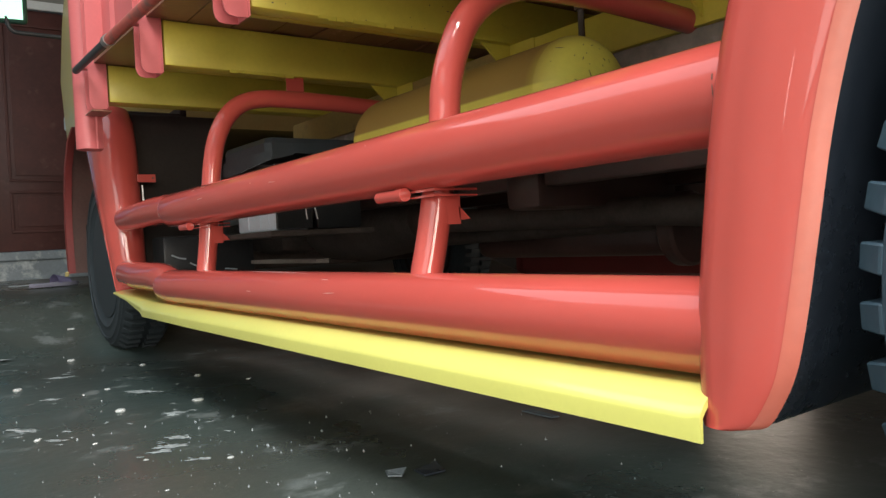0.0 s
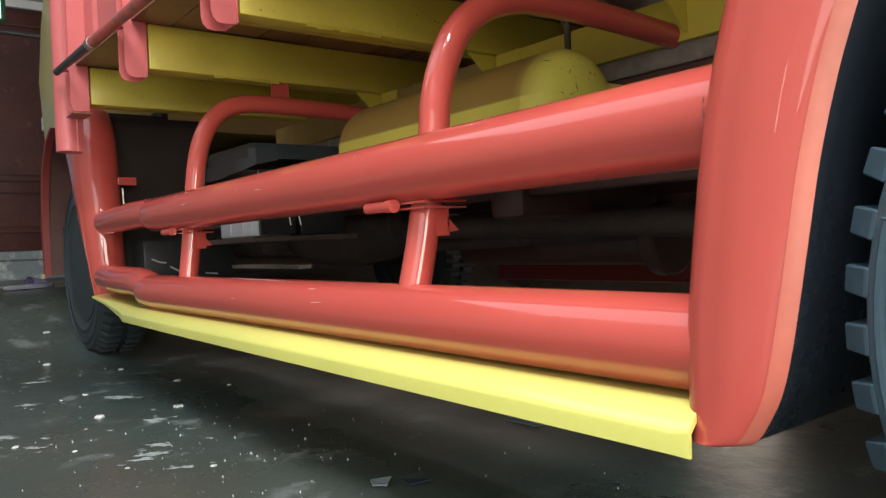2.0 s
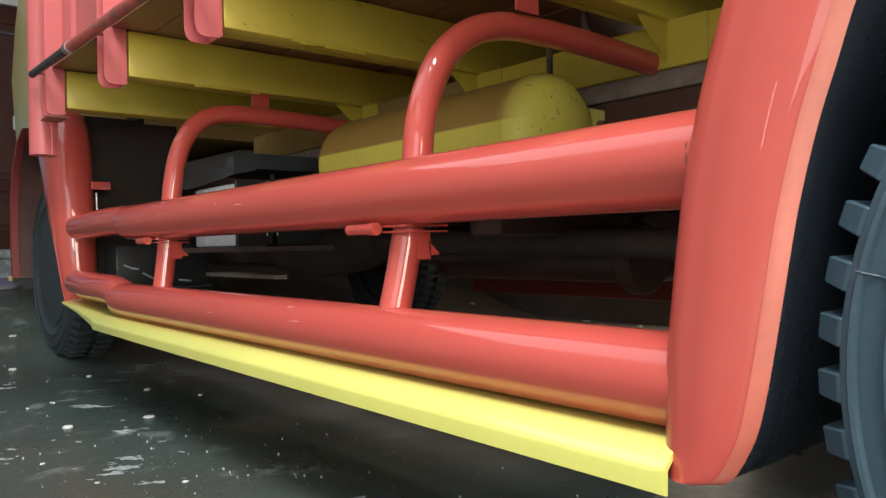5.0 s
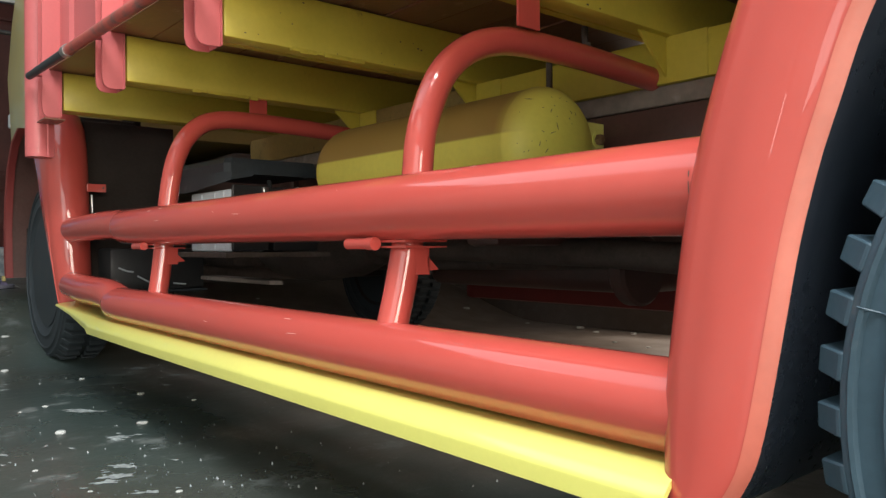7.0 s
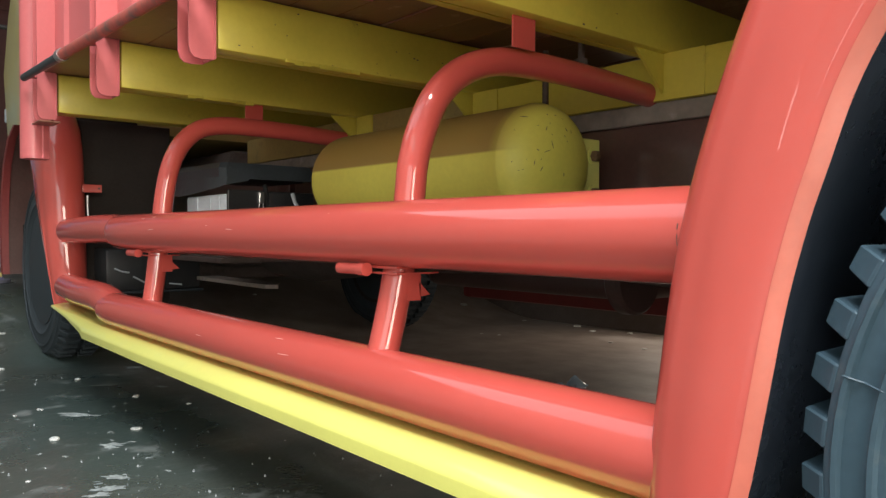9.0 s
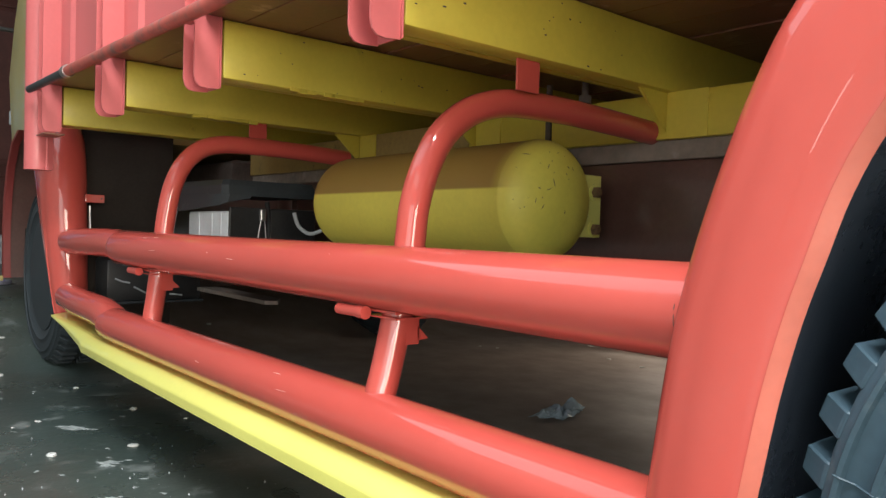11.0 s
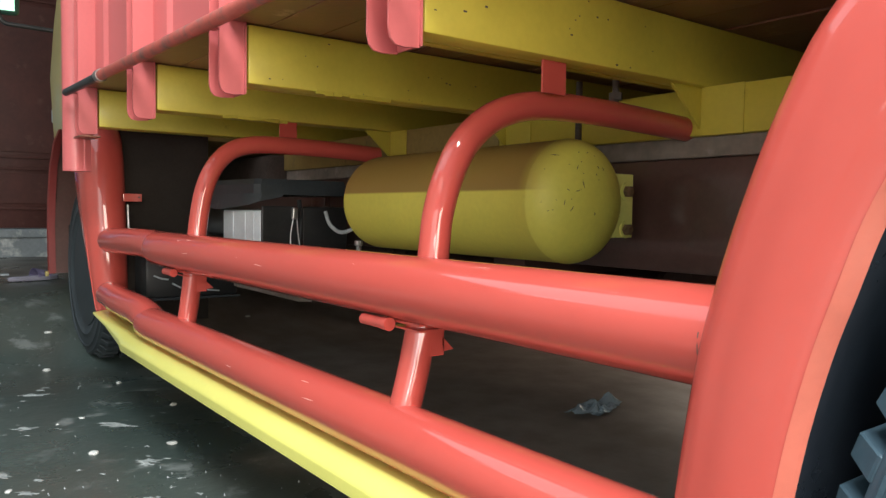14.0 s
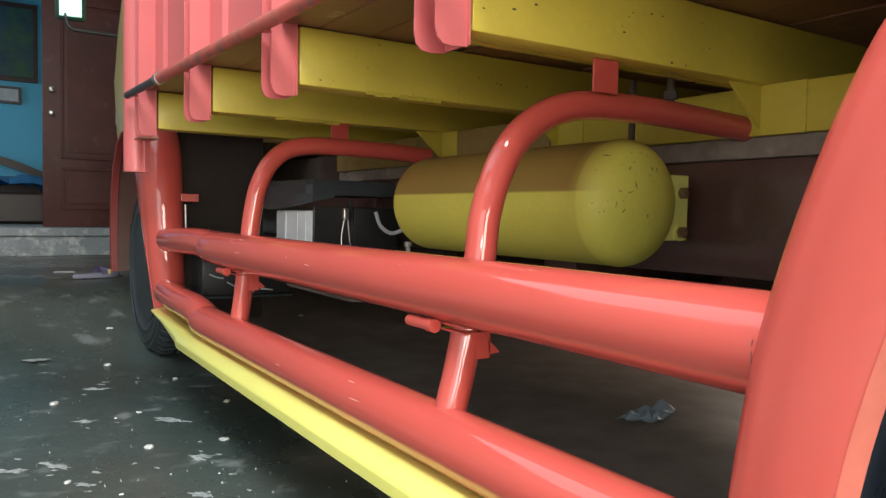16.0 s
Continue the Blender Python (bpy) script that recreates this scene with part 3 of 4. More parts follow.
def guard_clamp(x, y, reach=0.046):
    """Hinge sleeve, two thin plates and a fin below the upper tube."""
    clamp = part("clamp_plate", block(x - 0.045, x + reach, y - 0.04, y + 0.045, 0.508, 0.512), RED, truck)
    part("clamp_plate", block(x - 0.03, x + reach, y - 0.04, y + 0.045, 0.499, 0.502), RED, truck)
    part("hinge_sleeve", pipe([(x - 0.095, y - 0.055, 0.506), (x - 0.030, y - 0.055, 0.506)], 0.0095, 16), RED, clamp, smooth=True)
    part("hinge_pin", pipe([(x - 0.033, y - 0.055, 0.506), (x - 0.015, y - 0.055, 0.506)], 0.011, 16), RED, clamp, smooth=True)
    part("fin", plate([(x + 0.026, y + 0.02, 0.486), (x + 0.026, y + 0.044, 0.463), (x + 0.026, y + 0.023, 0.461)], 0.004), RED, clamp)
    part("weld_tab", block(x + 0.020, x + 0.026, y - 0.003, y + 0.024, 0.455, 0.499), RED, clamp)


guard_clamp(-1.0, 0.893)
guard_clamp(-2.12, 0.896, 0.030)

# yellow angle strip below the lower tube; its lip runs out before the front post
strip = [(-0.441, 0.779, 0.227, 0.263), (-0.458, 0.779, 0.2275, 0.263), (-1.2, 0.779, 0.231, 0.266), (-2.0, 0.779, 0.235, 0.269), (-2.47, 0.779, 0.239, 0.272), (-2.53, 0.787, 0.249, 0.276), (-2.75, 0.798, 0.277, 0.289), (-2.98, 0.806, 0.295, 0.299)]
loops = []
for x, y, zb, zt in strip:
    zf = zb + (zt - zb) * 0.64
    r = (zt - zf) * 4.9
    zf += 0.004 if x > -0.445 else 0.0
    # flat plate under the tube, a wide bend towards the yard, a crease and the lip
    tilt = [radians(15 + 40 * k / 9) for k in range(10)]
    bent = [(y + r * (math.sin(tilt[-1]) - math.sin(a)), zf + r * (math.cos(a) - math.cos(tilt[-1]))) for a in tilt]
    back = max(bent[0][1] + 0.0005, zt + 0.007)
    outer = [(0.915, back + 0.002), (0.846, back), (bent[0][0] + 0.002, bent[0][1] + 0.0003)] + bent + [(y - 0.0004, zf - 0.003), (y - 0.0002, zb - 0.0004)]
    inner = [(y + 0.0035, zb - 0.0004), (y + 0.004, zf - 0.004), (bent[4][0] + 0.003, bent[4][1] - 0.004), (bent[0][0] + 0.002, bent[0][1] - 0.004), (0.846, back - 0.004), (0.915, back - 0.002)]
    loops.append([(x, q, z) for q, z in outer + inner])
part("step_strip", rings(bmesh.new(), loops), YELLOW, truck, "glossy yellow folded steel strip", smooth=True, sharp=55)


def wing(rows, y_out, y_in, lip=0.018, round_back=False):
    """A hollow arch: each row holds the outer-edge and inner-edge points (x, z). The outer face bulges a little towards the yard."""
    loops = []
    y_first = y_out
    for (lx, lz), (rx, rz), *back in rows:
        y_out = y_first + sum(back)
        L, R = Vector((lx, 0, lz)), Vector((rx, 0, rz))
        w = (R - L).length
        u = (R - L).normalized()
        prof = []
        half = (y_in - y_out) / 2
        if round_back:
            r = min(half * 0.95, w * 0.7)
            for k in range(13):
                a = math.pi / 2 - math.pi * k / 12
                prof.append((r - r * math.cos(a), y_out + half + half * math.sin(a)))
            for s in (0.45, 0.6, 0.75):
                if w * s <= r + 0.002:
                    s = (r + 0.002 + 0.001 * s) / w
                prof.append((w * s, y_out - 0.004 * math.sin(math.pi * s)))
            c = min(lip, w * 0.2)
            for k in range(5):
                a = math.pi / 2 * k / 4
                prof.append((w - c + c * math.sin(a), y_out + c - c * math.cos(a)))
        else:
            # rounded shoulder, a cambered face and a folded edge
            r, c = min(0.040, w * 0.42), min(lip, w * 0.25)
            crown = lambda p: y_out + 0.014 * ((p / w - 0.56) / 0.44) ** 2
            for k in range(9):
                a = math.pi / 2 * k / 8
                prof.append((r - r * math.cos(a), crown(r) + 0.036 - 0.036 * math.sin(a)))
            for k in range(1, 9):
                p = r + (w - c - r) * k / 8
                prof.append((p, crown(p)))
            e = crown(w - c)
            prof += [(w - c + 0.0012, e + 0.0009), (w - 0.0012, e + c * 1.2 - 0.0016), (w, e + c * 1.2)]
        prof += [(w, y_out + 0.05), (w, y_in)] if round_back else [(w - 0.004, y_out + 0.03), (w - 0.004, y_in), (0.0, y_in), (0.0, y_out + 0.09)]
        loops.append([(L + u * p[0]) + Vector((0, p[1], 0)) for p in prof])
    return rings(bmesh.new(), loops)


# the last row reaches down unseen, added to keep gate light off the floor
REAR = [((-0.457, 0.2405), (-0.408, 0.2405)), ((-0.461, 0.2422), (-0.393, 0.2455)), ((-0.4635, 0.2475), (-0.382, 0.259)), ((-0.4645, 0.270), (-0.3665, 0.290)),
        ((-0.465, 0.31), (-0.357, 0.324)), ((-0.463, 0.36), (-0.3475, 0.372)), ((-0.455, 0.43), (-0.3365, 0.434)), ((-0.445, 0.505), (-0.3235, 0.505)), ((-0.4325, 0.575), (-0.3065, 0.573)),
        ((-0.414, 0.645), (-0.290, 0.624)), ((-0.391, 0.715), (-0.270, 0.683)), ((-0.364, 0.785), (-0.244, 0.735)), ((-0.327, 0.855), (-0.208, 0.785)), ((-0.265, 0.920), (-0.160, 0.828)),
        ((-0.17, 0.970), (-0.08, 0.862)), ((-0.03, 0.998), (0.02, 0.88)), ((0.13, 1.005), (0.13, 0.885)), ((0.32, 0.985), (0.27, 0.87)), ((0.48, 0.92), (0.40, 0.82)), ((0.60, 0.79), (0.50, 0.73)), ((0.66, 0.6), (0.55, 0.58)), ((0.69, 0.35), (0.58, 0.35)), ((0.70, 0.12), (0.60, 0.12))]
def finer(rows, steps=4):
    """More rows along a smooth curve through the given ones."""
    p = [Vector((*a, *c)) for a, c in rows]
    p = [p[0] * 2 - p[1]] + p + [p[-1] * 2 - p[-2]]
    out = []
    for a, b, c, d in zip(p, p[1:], p[2:], p[3:]):
        for k in range(steps):
            s = k / steps
            out.append(0.5 * (2 * b + (c - a) * s + (2 * a - 5 * b + 4 * c - d) * s**2 + (3 * b - a - 3 * c + d) * s**3))
    return [((v[0], v[1]), (v[2], v[3])) for v in out + [p[-2]]]


REAR = finer(REAR)
rear_wing = part("rear_wing", wing(REAR, 0.788, 1.02, lip=0.0105), RED, truck, "glossy red wheel arch with rolled edge", smooth=True, sharp=22)
# black inner skin of the arch, towards the wheel
bm = bmesh.new()
loops = []
for (lx, lz), (rx, rz) in REAR[1:]:
    R, L = Vector((rx, 0, rz)), Vector((lx, 0, lz))
    q = R + (R - L).normalized() * -0.0012
    loops.append([(q.x, 0.814, q.z), (q.x, 1.30, q.z), (q.x - 0.0022, 1.30, q.z), (q.x - 0.0022, 0.814, q.z)])
part("wing_liner", rings(bm, loops), LINER, rear_wing, "black inner skin", smooth=True)
# rolled edge, coloured paler than the face in place of its bright highlight
bm = bmesh.new()
loops = []
for (lx, lz), (rx, rz) in REAR[2:]:
    R, L = Vector((rx, 0, rz)), Vector((lx, 0, lz))
    w, u = (R - L).length, (R - L).normalized()
    e = 0.788 + 0.014 * ((1 - 0.0105 / w - 0.56) / 0.44) ** 2
    prof = [(-0.0100 + 0.0016 * math.sin(a) + 0.0108 * k / 6, e + 0.0010 + 0.0118 * k / 6 - 0.0016 * math.cos(a)) for k, a in ((k, radians(15 * k)) for k in range(7))] + [(-0.002, e + 0.0135), (-0.010, e + 0.004)]
    loops.append([(L + u * (w + p)) + Vector((0, q, 0)) for p, q in prof])
part("rolled_edge", rings(bm, loops), EDGE_RED, rear_wing, "rolled edge, paler colour stands for its highlight", smooth=True, sharp=60)
part("wing_flap", block(-0.437, -0.430, 1.025, 1.52, 0.30, 0.76, 0.002), FLAP, rear_wing)

FRONT = [((-2.998, 0.292), (-3.03, 0.292), 0.036), ((-2.992, 0.30), (-3.05, 0.302), 0.033), ((-2.990, 0.33), (-3.06, 0.335), 0.029), ((-2.991, 0.40), (-3.08, 0.405), 0.022), ((-2.994, 0.50), (-3.11, 0.50), 0.012), ((-2.999, 0.60), (-3.145, 0.595), 0.005),
         ((-3.006, 0.70), (-3.185, 0.69)), ((-3.016, 0.80), (-3.235, 0.78)), ((-3.03, 0.88), (-3.28, 0.85)), ((-3.06, 0.96), (-3.33, 0.91)), ((-3.12, 1.02), (-3.38, 0.95))]
front_wing = part("front_wing", wing(FRONT, 0.797, 0.946, lip=0.014, round_back=True), RED, truck, "glossy red post behind the front wheel", smooth=True)
part("front_flap", block(-3.16, -3.15, 0.935, 1.30, 0.22, 1.0, 0.003), FLAP, front_wing, "black flap behind the front wheel")
tab = part("tab", block(-3.004, -2.999, 0.920, 0.988, 0.712, 0.742, 0.002), RED, front_wing, "small red lug with a hole")
part("tab_hole", lathe([(0, 0.004), (0.0012, 0.004)], (-2.9985, 0.977, 0.728), "x", 12), GRIME, front_wing)
part("wire_sleeve", pipe([(-2.995, 0.935, 0.70), (-2.995, 0.938, 0.585)], 0.004, 10), STEEL, front_wing, "pale wire along the post", smooth=True)


# wheels
def wheel(x, y0, z, radius, width, label, outside=-1, phase=0.0, rim_paint=None, rubber=RUBBER):
    """A tyre with shoulder blocks, and its rim. outside: the side that faces the yard."""
    w, s = width, outside
    mid = y0 + w / 2
    prof = [(-0.46, 0.60), (-0.50, 0.64), (-0.525, 0.70), (-0.540, 0.704), (-0.540, 0.714), (-0.526, 0.72), (-0.522, 0.76), (-0.522, 0.822), (-0.545, 0.828), (-0.545, 0.838), (-0.518, 0.846), (-0.508, 0.872), (-0.500, 0.892), (-0.520, 0.898), (-0.520, 0.908), (-0.494, 0.914), (-0.486, 0.922), (-0.475, 0.930), (-0.44, 0.936), (-0.36, 0.946), (-0.2, 0.95)]
    prof = [(a * w, b * radius) for a, b in prof]
    prof = prof + [(-a, b) for a, b in prof[::-1]]
    bm = lathe(prof, (x, mid, z), "y", 96)
    for v in bm.verts:
        v.co.z = max(v.co.z, 0.004)
    tyre = part("wheel", bm, rubber, truck, label, smooth=True, sharp=50)
    rim = [(-0.30, 0.10), (-0.33, 0.22), (-0.22, 0.40), (-0.20, 0.52), (-0.47, 0.56), (-0.50, 0.60), (-0.49, 0.605), (0.49, 0.605)]
    part("rim", lathe([(a * w * -s * -1, b * radius) for a, b in rim], (x, mid, z), "y", 48), rim_paint or SHADED_RED, tyre, "steel rim, colour darkened for shade", smooth=True)
    # one block, then its copies round both shoulders
    n = 52
    for side in (-1, 1):
        mesh = None
        for k in range(n):
            a = 2 * math.pi * (k + (0.5 if side > 0 else 0)) / n + phase
            if mesh is None:
                bm = bmesh.new()
                h, y1, y2, y3 = 0.0128, side * w * 0.478, side * w * 0.345, side * w * 0.06
                rings(bm, [[(radius * 0.928, y1, -h), (radius * 0.928, y1, h), (radius * 0.935, y1, h), (radius * 0.935, y1, -h)],
                           [(radius * 0.90, y2, -h), (radius * 0.90, y2, h), (radius, y2, h * 0.93), (radius, y2, -h * 0.93)],
                           [(radius * 0.90, y3, -h), (radius * 0.90, y3, h), (radius, y3, h * 0.93), (radius, y3, -h * 0.93)]])
                bmesh.ops.bevel(bm, geom=[e for e in bm.edges if max(v.co.x for v in e.verts) > radius * 0.93 and abs(e.verts[0].co.y) > w * 0.2], offset=0.0016, segments=1, affect="EDGES")
                bmesh.ops.recalc_face_normals(bm, faces=bm.faces)
                mesh = bpy.data.meshes.new("tread_block")
                bm.to_mesh(mesh)
                bm.free()
                mesh.materials.append(rubber)
            if z + radius * math.sin(-a) < 0.012:
                continue
            ob = new("tread_block", mesh)
            ob.matrix_basis = Matrix.Translation((x, mid, z)) @ Matrix.Rotation(a, 4, "Y")
            ob.parent = tyre
    return tyre


tyre = wheel(0.105, 0.805, 0.362, 0.424, 0.20, "dusty grey-black lugged truck tyre", phase=radians(185.0))
# mould line across the sidewall
for deg in (13.0, 133.0, 253.0):
    u = Vector((-math.cos(radians(deg)), 0, math.sin(radians(deg))))
    part("mould_line", pipe([Vector((0.105, y, 0.362)) + u * (0.424 * q) for q, y in ((0.912, 0.8020), (0.90, 0.8010), (0.87, 0.8030), (0.835, 0.7965), (0.80, 0.8005), (0.76, 0.8005))], 0.0012, 6), RUBBER, tyre)
wheel(0.105, 1.05, 0.362, 0.424, 0.20, "dusty grey-black lugged truck tyre")
# front and far wheels: arch shade is put into tyre and rim colour
wheel(-3.66, 0.918, 0.405, 0.408, 0.20, "lugged front tyre, rubber darkened for arch shade", rim_paint=TYRE_SHADED, rubber=TYRE_SHADED)
wheel(-3.62, 2.66, 0.405, 0.408, 0.20, "lugged front tyre, rubber darkened for arch shade", outside=1, rim_paint=FLAP, rubber=TYRE_SHADED)
wheel(0.105, 2.73, 0.362, 0.424, 0.20, "lugged rear tyre, rubber darkened for shade", outside=1, rim_paint=FLAP, rubber=TYRE_SHADED)

# cargo bed: cross beams, stakes, side panel and rod
BEAMS = [-2.71, -2.13, -1.55, -0.937, -0.36, 0.22, 0.80]


def side(x, y):
    """The bed's edge runs a little askew to the guard: y of a point that lies at y beside the third beam."""
    return y + 0.039 * (x + 1.55)


for k, x in enumerate(BEAMS):
    y0 = side(x, 0.820) if x < -0.5 else 1.06
    bm = block(x - 0.055, x, y0, 2.92, 0.957, 1.082, 0.004)
    # folded lower flange
    block(x - 0.075, x - 0.055, y0, 2.92, 0.957, 0.963, bm=bm)
    beam = part("cross_beam", bm, BEAM_YELLOW, truck, "yellow steel cross beam with grimy patches", smooth=True)
    rng = random.Random(40 + k)
    for j in range(16 if k in (2, 3) else 0):
        y, z, d = rng.uniform(0.85, 1.45), 0.962 + 0.115 * rng.random() ** 1.6, rng.uniform(0.0012, 0.0032)
        part("grime_speck", block(x - 0.001, x + 0.0006, y, y + d * rng.uniform(0.8, 2.6), z, z + d), GRIME, beam)
    if k in (1, 2):
        for j in range(9):
            y = 0.98 + 0.022 * j
            part("weld_bead", block(x - 0.004, x + 0.003, y, y + 0.018 + 0.012 * rng.random(), 0.949 + 0.004 * rng.random(), 0.960, 0.001), BEAM_YELLOW, beam)

for x in [b - 0.058 for b in BEAMS[:4]]:
    stake = part("stake", block(x - 0.001, x + 0.063, side(x, 0.812), side(x, 0.816), 0.934, 2.05), PINK, truck, "red steel channel stake")
    for dx in (0.0, 0.059):
        lp = [(x + dx, side(x, y), z) for y, z in ((0.814, 0.932), (0.785, 0.930), (0.770, 0.932), (0.762, 0.940), (0.758, 0.955), (0.758, 2.05), (0.814, 2.05))]
        part("flange", plate(lp, 0.004), PINK, stake)

bm = bmesh.new()
loops = []
for k in range(0, 260):
    x = -2.80 + k * 0.0125
    ph = (x + 2.80) % 0.29
    d = 0.012 if 0.06 < ph < 0.20 else 0.0
    loops.append([(x, side(x, 0.822 - d), 1.106), (x, side(x, 0.822 - d), 2.05), (x, side(x, 0.836), 2.05), (x, side(x, 0.836), 1.106)])
part("side_panel", rings(bm, loops), PINK, truck, "pink-red ribbed steel side panel of the bed")
part("edge_plank", plate([(-2.80, side(-2.80, 0.776), 1.084), (0.30, side(0.30, 0.776), 1.084), (0.30, 0.862, 1.084), (-2.80, 0.862, 1.084)], 0.018), BED_WOOD, truck, "red-brown edge plank of the bed floor")

bed_floor = part("bed_floor", block(-2.80, 1.6, 0.845, 2.92, 1.104, 1.114), BED_WOOD, truck, "red-brown boarded underside of the bed")
for k in range(16):
    y = 0.865 + k * 0.129
    part("plank", block(-2.80, 1.6, y, y + 0.125, 1.0835 + 0.0015 * (k % 3), 1.104, 0.002), BED_WOOD, bed_floor)

part("side_rod", pipe([(-2.36, side(-2.36, 0.734), 1.070), (-0.2, side(-0.2, 0.734), 1.073)], 0.0155, 16), ROD_RED, truck, "worn red rod along the side", smooth=True)
part("rod_end", pipe([(-2.775, side(-2.775, 0.734), 1.069), (-2.36, side(-2.36, 0.734), 1.070)], 0.0135, 16, radii=[0.012, 0.0135]), WORN_ROD, truck, "bare dark rod end", smooth=True)
part("rod_collar", pipe([(-2.375, side(-2.375, 0.734), 1.070), (-2.345, side(-2.345, 0.734), 1.070)], 0.0185, 16), STEEL, truck, smooth=True)
for x in (-2.74, -2.16, -1.58, -0.98):
    part("rod_bracket", block(x, x + 0.03, side(x, 0.732), side(x, 0.762), 1.062, 1.078, 0.003), PINK, truck)

# front corner post of the bed, rounded towards the yard
bm = bmesh.new()
outline = [(-2.825, 0.772), (-2.818, 0.752)] + [(-2.857 + 0.042 * math.cos(a), 0.728 + 0.040 * math.sin(a)) for a in [radians(30 - 24 * k) for k in range(10)]] + [(-2.902, 0.75), (-2.900, 0.772)]
rings(bm, [[(x, y, z) for x, y in outline] for z in (0.812, 2.05)])
post = part("corner_post", bm, PINK, truck, "red rounded corner post of the bed", smooth=True)
part("post_foot", block(-2.795, -2.69, 0.712, 0.775, 0.920, 0.925, 0.001), BED_WOOD, post)
part("head_board", block(-2.93, -2.88, 0.82, 2.92, 1.06, 2.05, 0.005), PINK, truck)

# hangers between the beams and the hoops
for x, y in ((-0.955, 1.117), (-2.14, 1.165)):
    h = part("hanger", block(x - 0.012, x - 0.007, y, y + 0.058, 0.90, 0.985, 0.001), RED, truck)
    part("hanger_bolt", lathe([(-0.006, 0.006), (0.006, 0.006), (0.008, 0.003)], (x - 0.002, y + 0.045, 0.966), "x", 10), STEEL, h, smooth=True)

# subframe, gussets, packing timber, chassis rails
for y0, y1 in ((1.575, 1.645), (2.10, 2.17)):
    part("subframe_rail", block(-1.60, 1.6, y0, y1, 0.856, 0.957, 0.004), BEAM_YELLOW, truck, "yellow lengthwise rail under the beams", smooth=True)
    part("subframe_rail", block(-3.0, -1.603, y0, y1, 0.856, 0.957, 0.004), DULL_YELLOW, truck, "dull yellow-brown rail under the beams", smooth=True)
    part("packing_timber", block(-3.0, 1.6, y0 + 0.012, y1 - 0.004, 0.812, 0.856, 0.004), GREY_TIMBER, truck, "grey weathered timber packing")
    part("chassis_rail", block(-5.0, 1.6, y0 + 0.02, y1 + 0.01, 0.56, 0.812, 0.006), CHASSIS, truck, "dark brown steel chassis rail", smooth=True)
for x in (-0.955, -1.57, -2.16):
    part("gusset", plate([(x, 1.475, 0.957), (x, 1.590, 0.957), (x, 1.590, 0.858)], 0.006), BEAM_YELLOW, truck, "yellow triangular gusset")
    part("gusset_web", plate([(x + 0.006, 1.572, 0.957), (x + 0.10, 1.572, 0.957), (x + 0.10, 1.572, 0.856), (x + 0.006, 1.572, 0.856)], 0.004), BEAM_YELLOW, truck)
for x, z in ((-1.185, 0.79), (-1.08, 0.895)):
    u = part("u_bolt", pipe([(x, 1.45, z), (x, 1.45, 0.985)], 0.0075, 12), GRIME, truck, "oily black bolt", smooth=True)
    part("nut", lathe([(0.0, 0.015), (0.016, 0.015)], (x, 1.45, 0.932), "z", 6), GRIME, u)
# air tank
TX0, TX1, TY, TZ, TR = -1.850, -1.122, 1.362, 0.714, 0.132
prof = [(TX0 - 0.085 * math.cos(math.pi / 2 * k / 10), TR * math.sin(math.pi / 2 * k / 10)) for k in range(1, 11)]
prof += [(TX0 + (TX1 - TX0) * k / 8, TR) for k in range(1, 8)]
prof += [(TX1 - 0.004, TR), (TX1, TR + 0.0015), (TX1 + 0.004, TR)] + [(TX1 + 0.004 + 0.074 * math.sin(math.pi / 2 * k / 12), TR * math.cos(math.pi / 2 * k / 12)) for k in range(1, 12)]
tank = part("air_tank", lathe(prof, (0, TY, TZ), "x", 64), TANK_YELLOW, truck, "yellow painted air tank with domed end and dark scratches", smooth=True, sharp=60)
part("tank_plate", block(-1.085, -1.078, 1.44, 1.514, 0.637, 0.776, 0.002), YELLOW, tank, "yellow bolted mounting plate")
for z in (0.738, 0.655):
    part("plate_bolt", lathe([(0, 0.013), (0.012, 0.013), (0.016, 0.008)], (-1.078, 1.490, z), "x", 6), RUST, tank, "brown rusty bolt")
    part("bolt_washer", lathe([(0, 0.019), (0.003, 0.019)], (-1.0785, 1.490, z), "x", 18), YELLOW, tank, smooth=True)
# scratches on the dome
rng = random.Random(4)
for k in range(26):
    a, q = rng.uniform(0.45, 1.45) * math.pi if k % 4 else rng.uniform(0, 2 * math.pi), math.sqrt(rng.uniform(0.02, 0.92))
    r = TR * q
    x = TX1 + 0.004 + 0.074 * math.sqrt(1 - q * q)
    p = Vector((x + 0.0006, TY + r * math.cos(a), TZ + r * math.sin(a)))
    n = Vector(((x - TX1) / 0.074**2, r * math.cos(a) / TR**2, r * math.sin(a) / TR**2)).normalized()
    t = n.orthogonal().normalized()
    t.rotate(Matrix.Rotation(rng.uniform(0, 6.3), 3, n))
    s, ln, wd = n.cross(t), rng.choice((0.0016, 0.0022, 0.004, 0.0065, 0.009)), rng.uniform(0.0007, 0.0015)
    bm = bmesh.new()
    rings(bm, [[p + t * ln, p + s * wd, p - t * ln, p - s * wd * 0.4], [p + t * ln + n * 0.0006, p + s * wd + n * 0.0006, p - t * ln + n * 0.0006, p - s * wd * 0.4 + n * 0.0006]])
    part("scratch", bm, GRIME, tank)

# battery on its tray, black cover, cables, tool box
battery = part("battery", block(-2.57, -2.25, 1.145, 1.265, 0.487, 0.687, 0.008), BATTERY, truck, "pale translucent white battery", smooth=True)
for x in (-2.475, -2.37, -2.30):
    part("battery_rib", block(x, x + 0.006, 1.1425, 1.146, 0.495, 0.68, 0.001), BATTERY, battery)
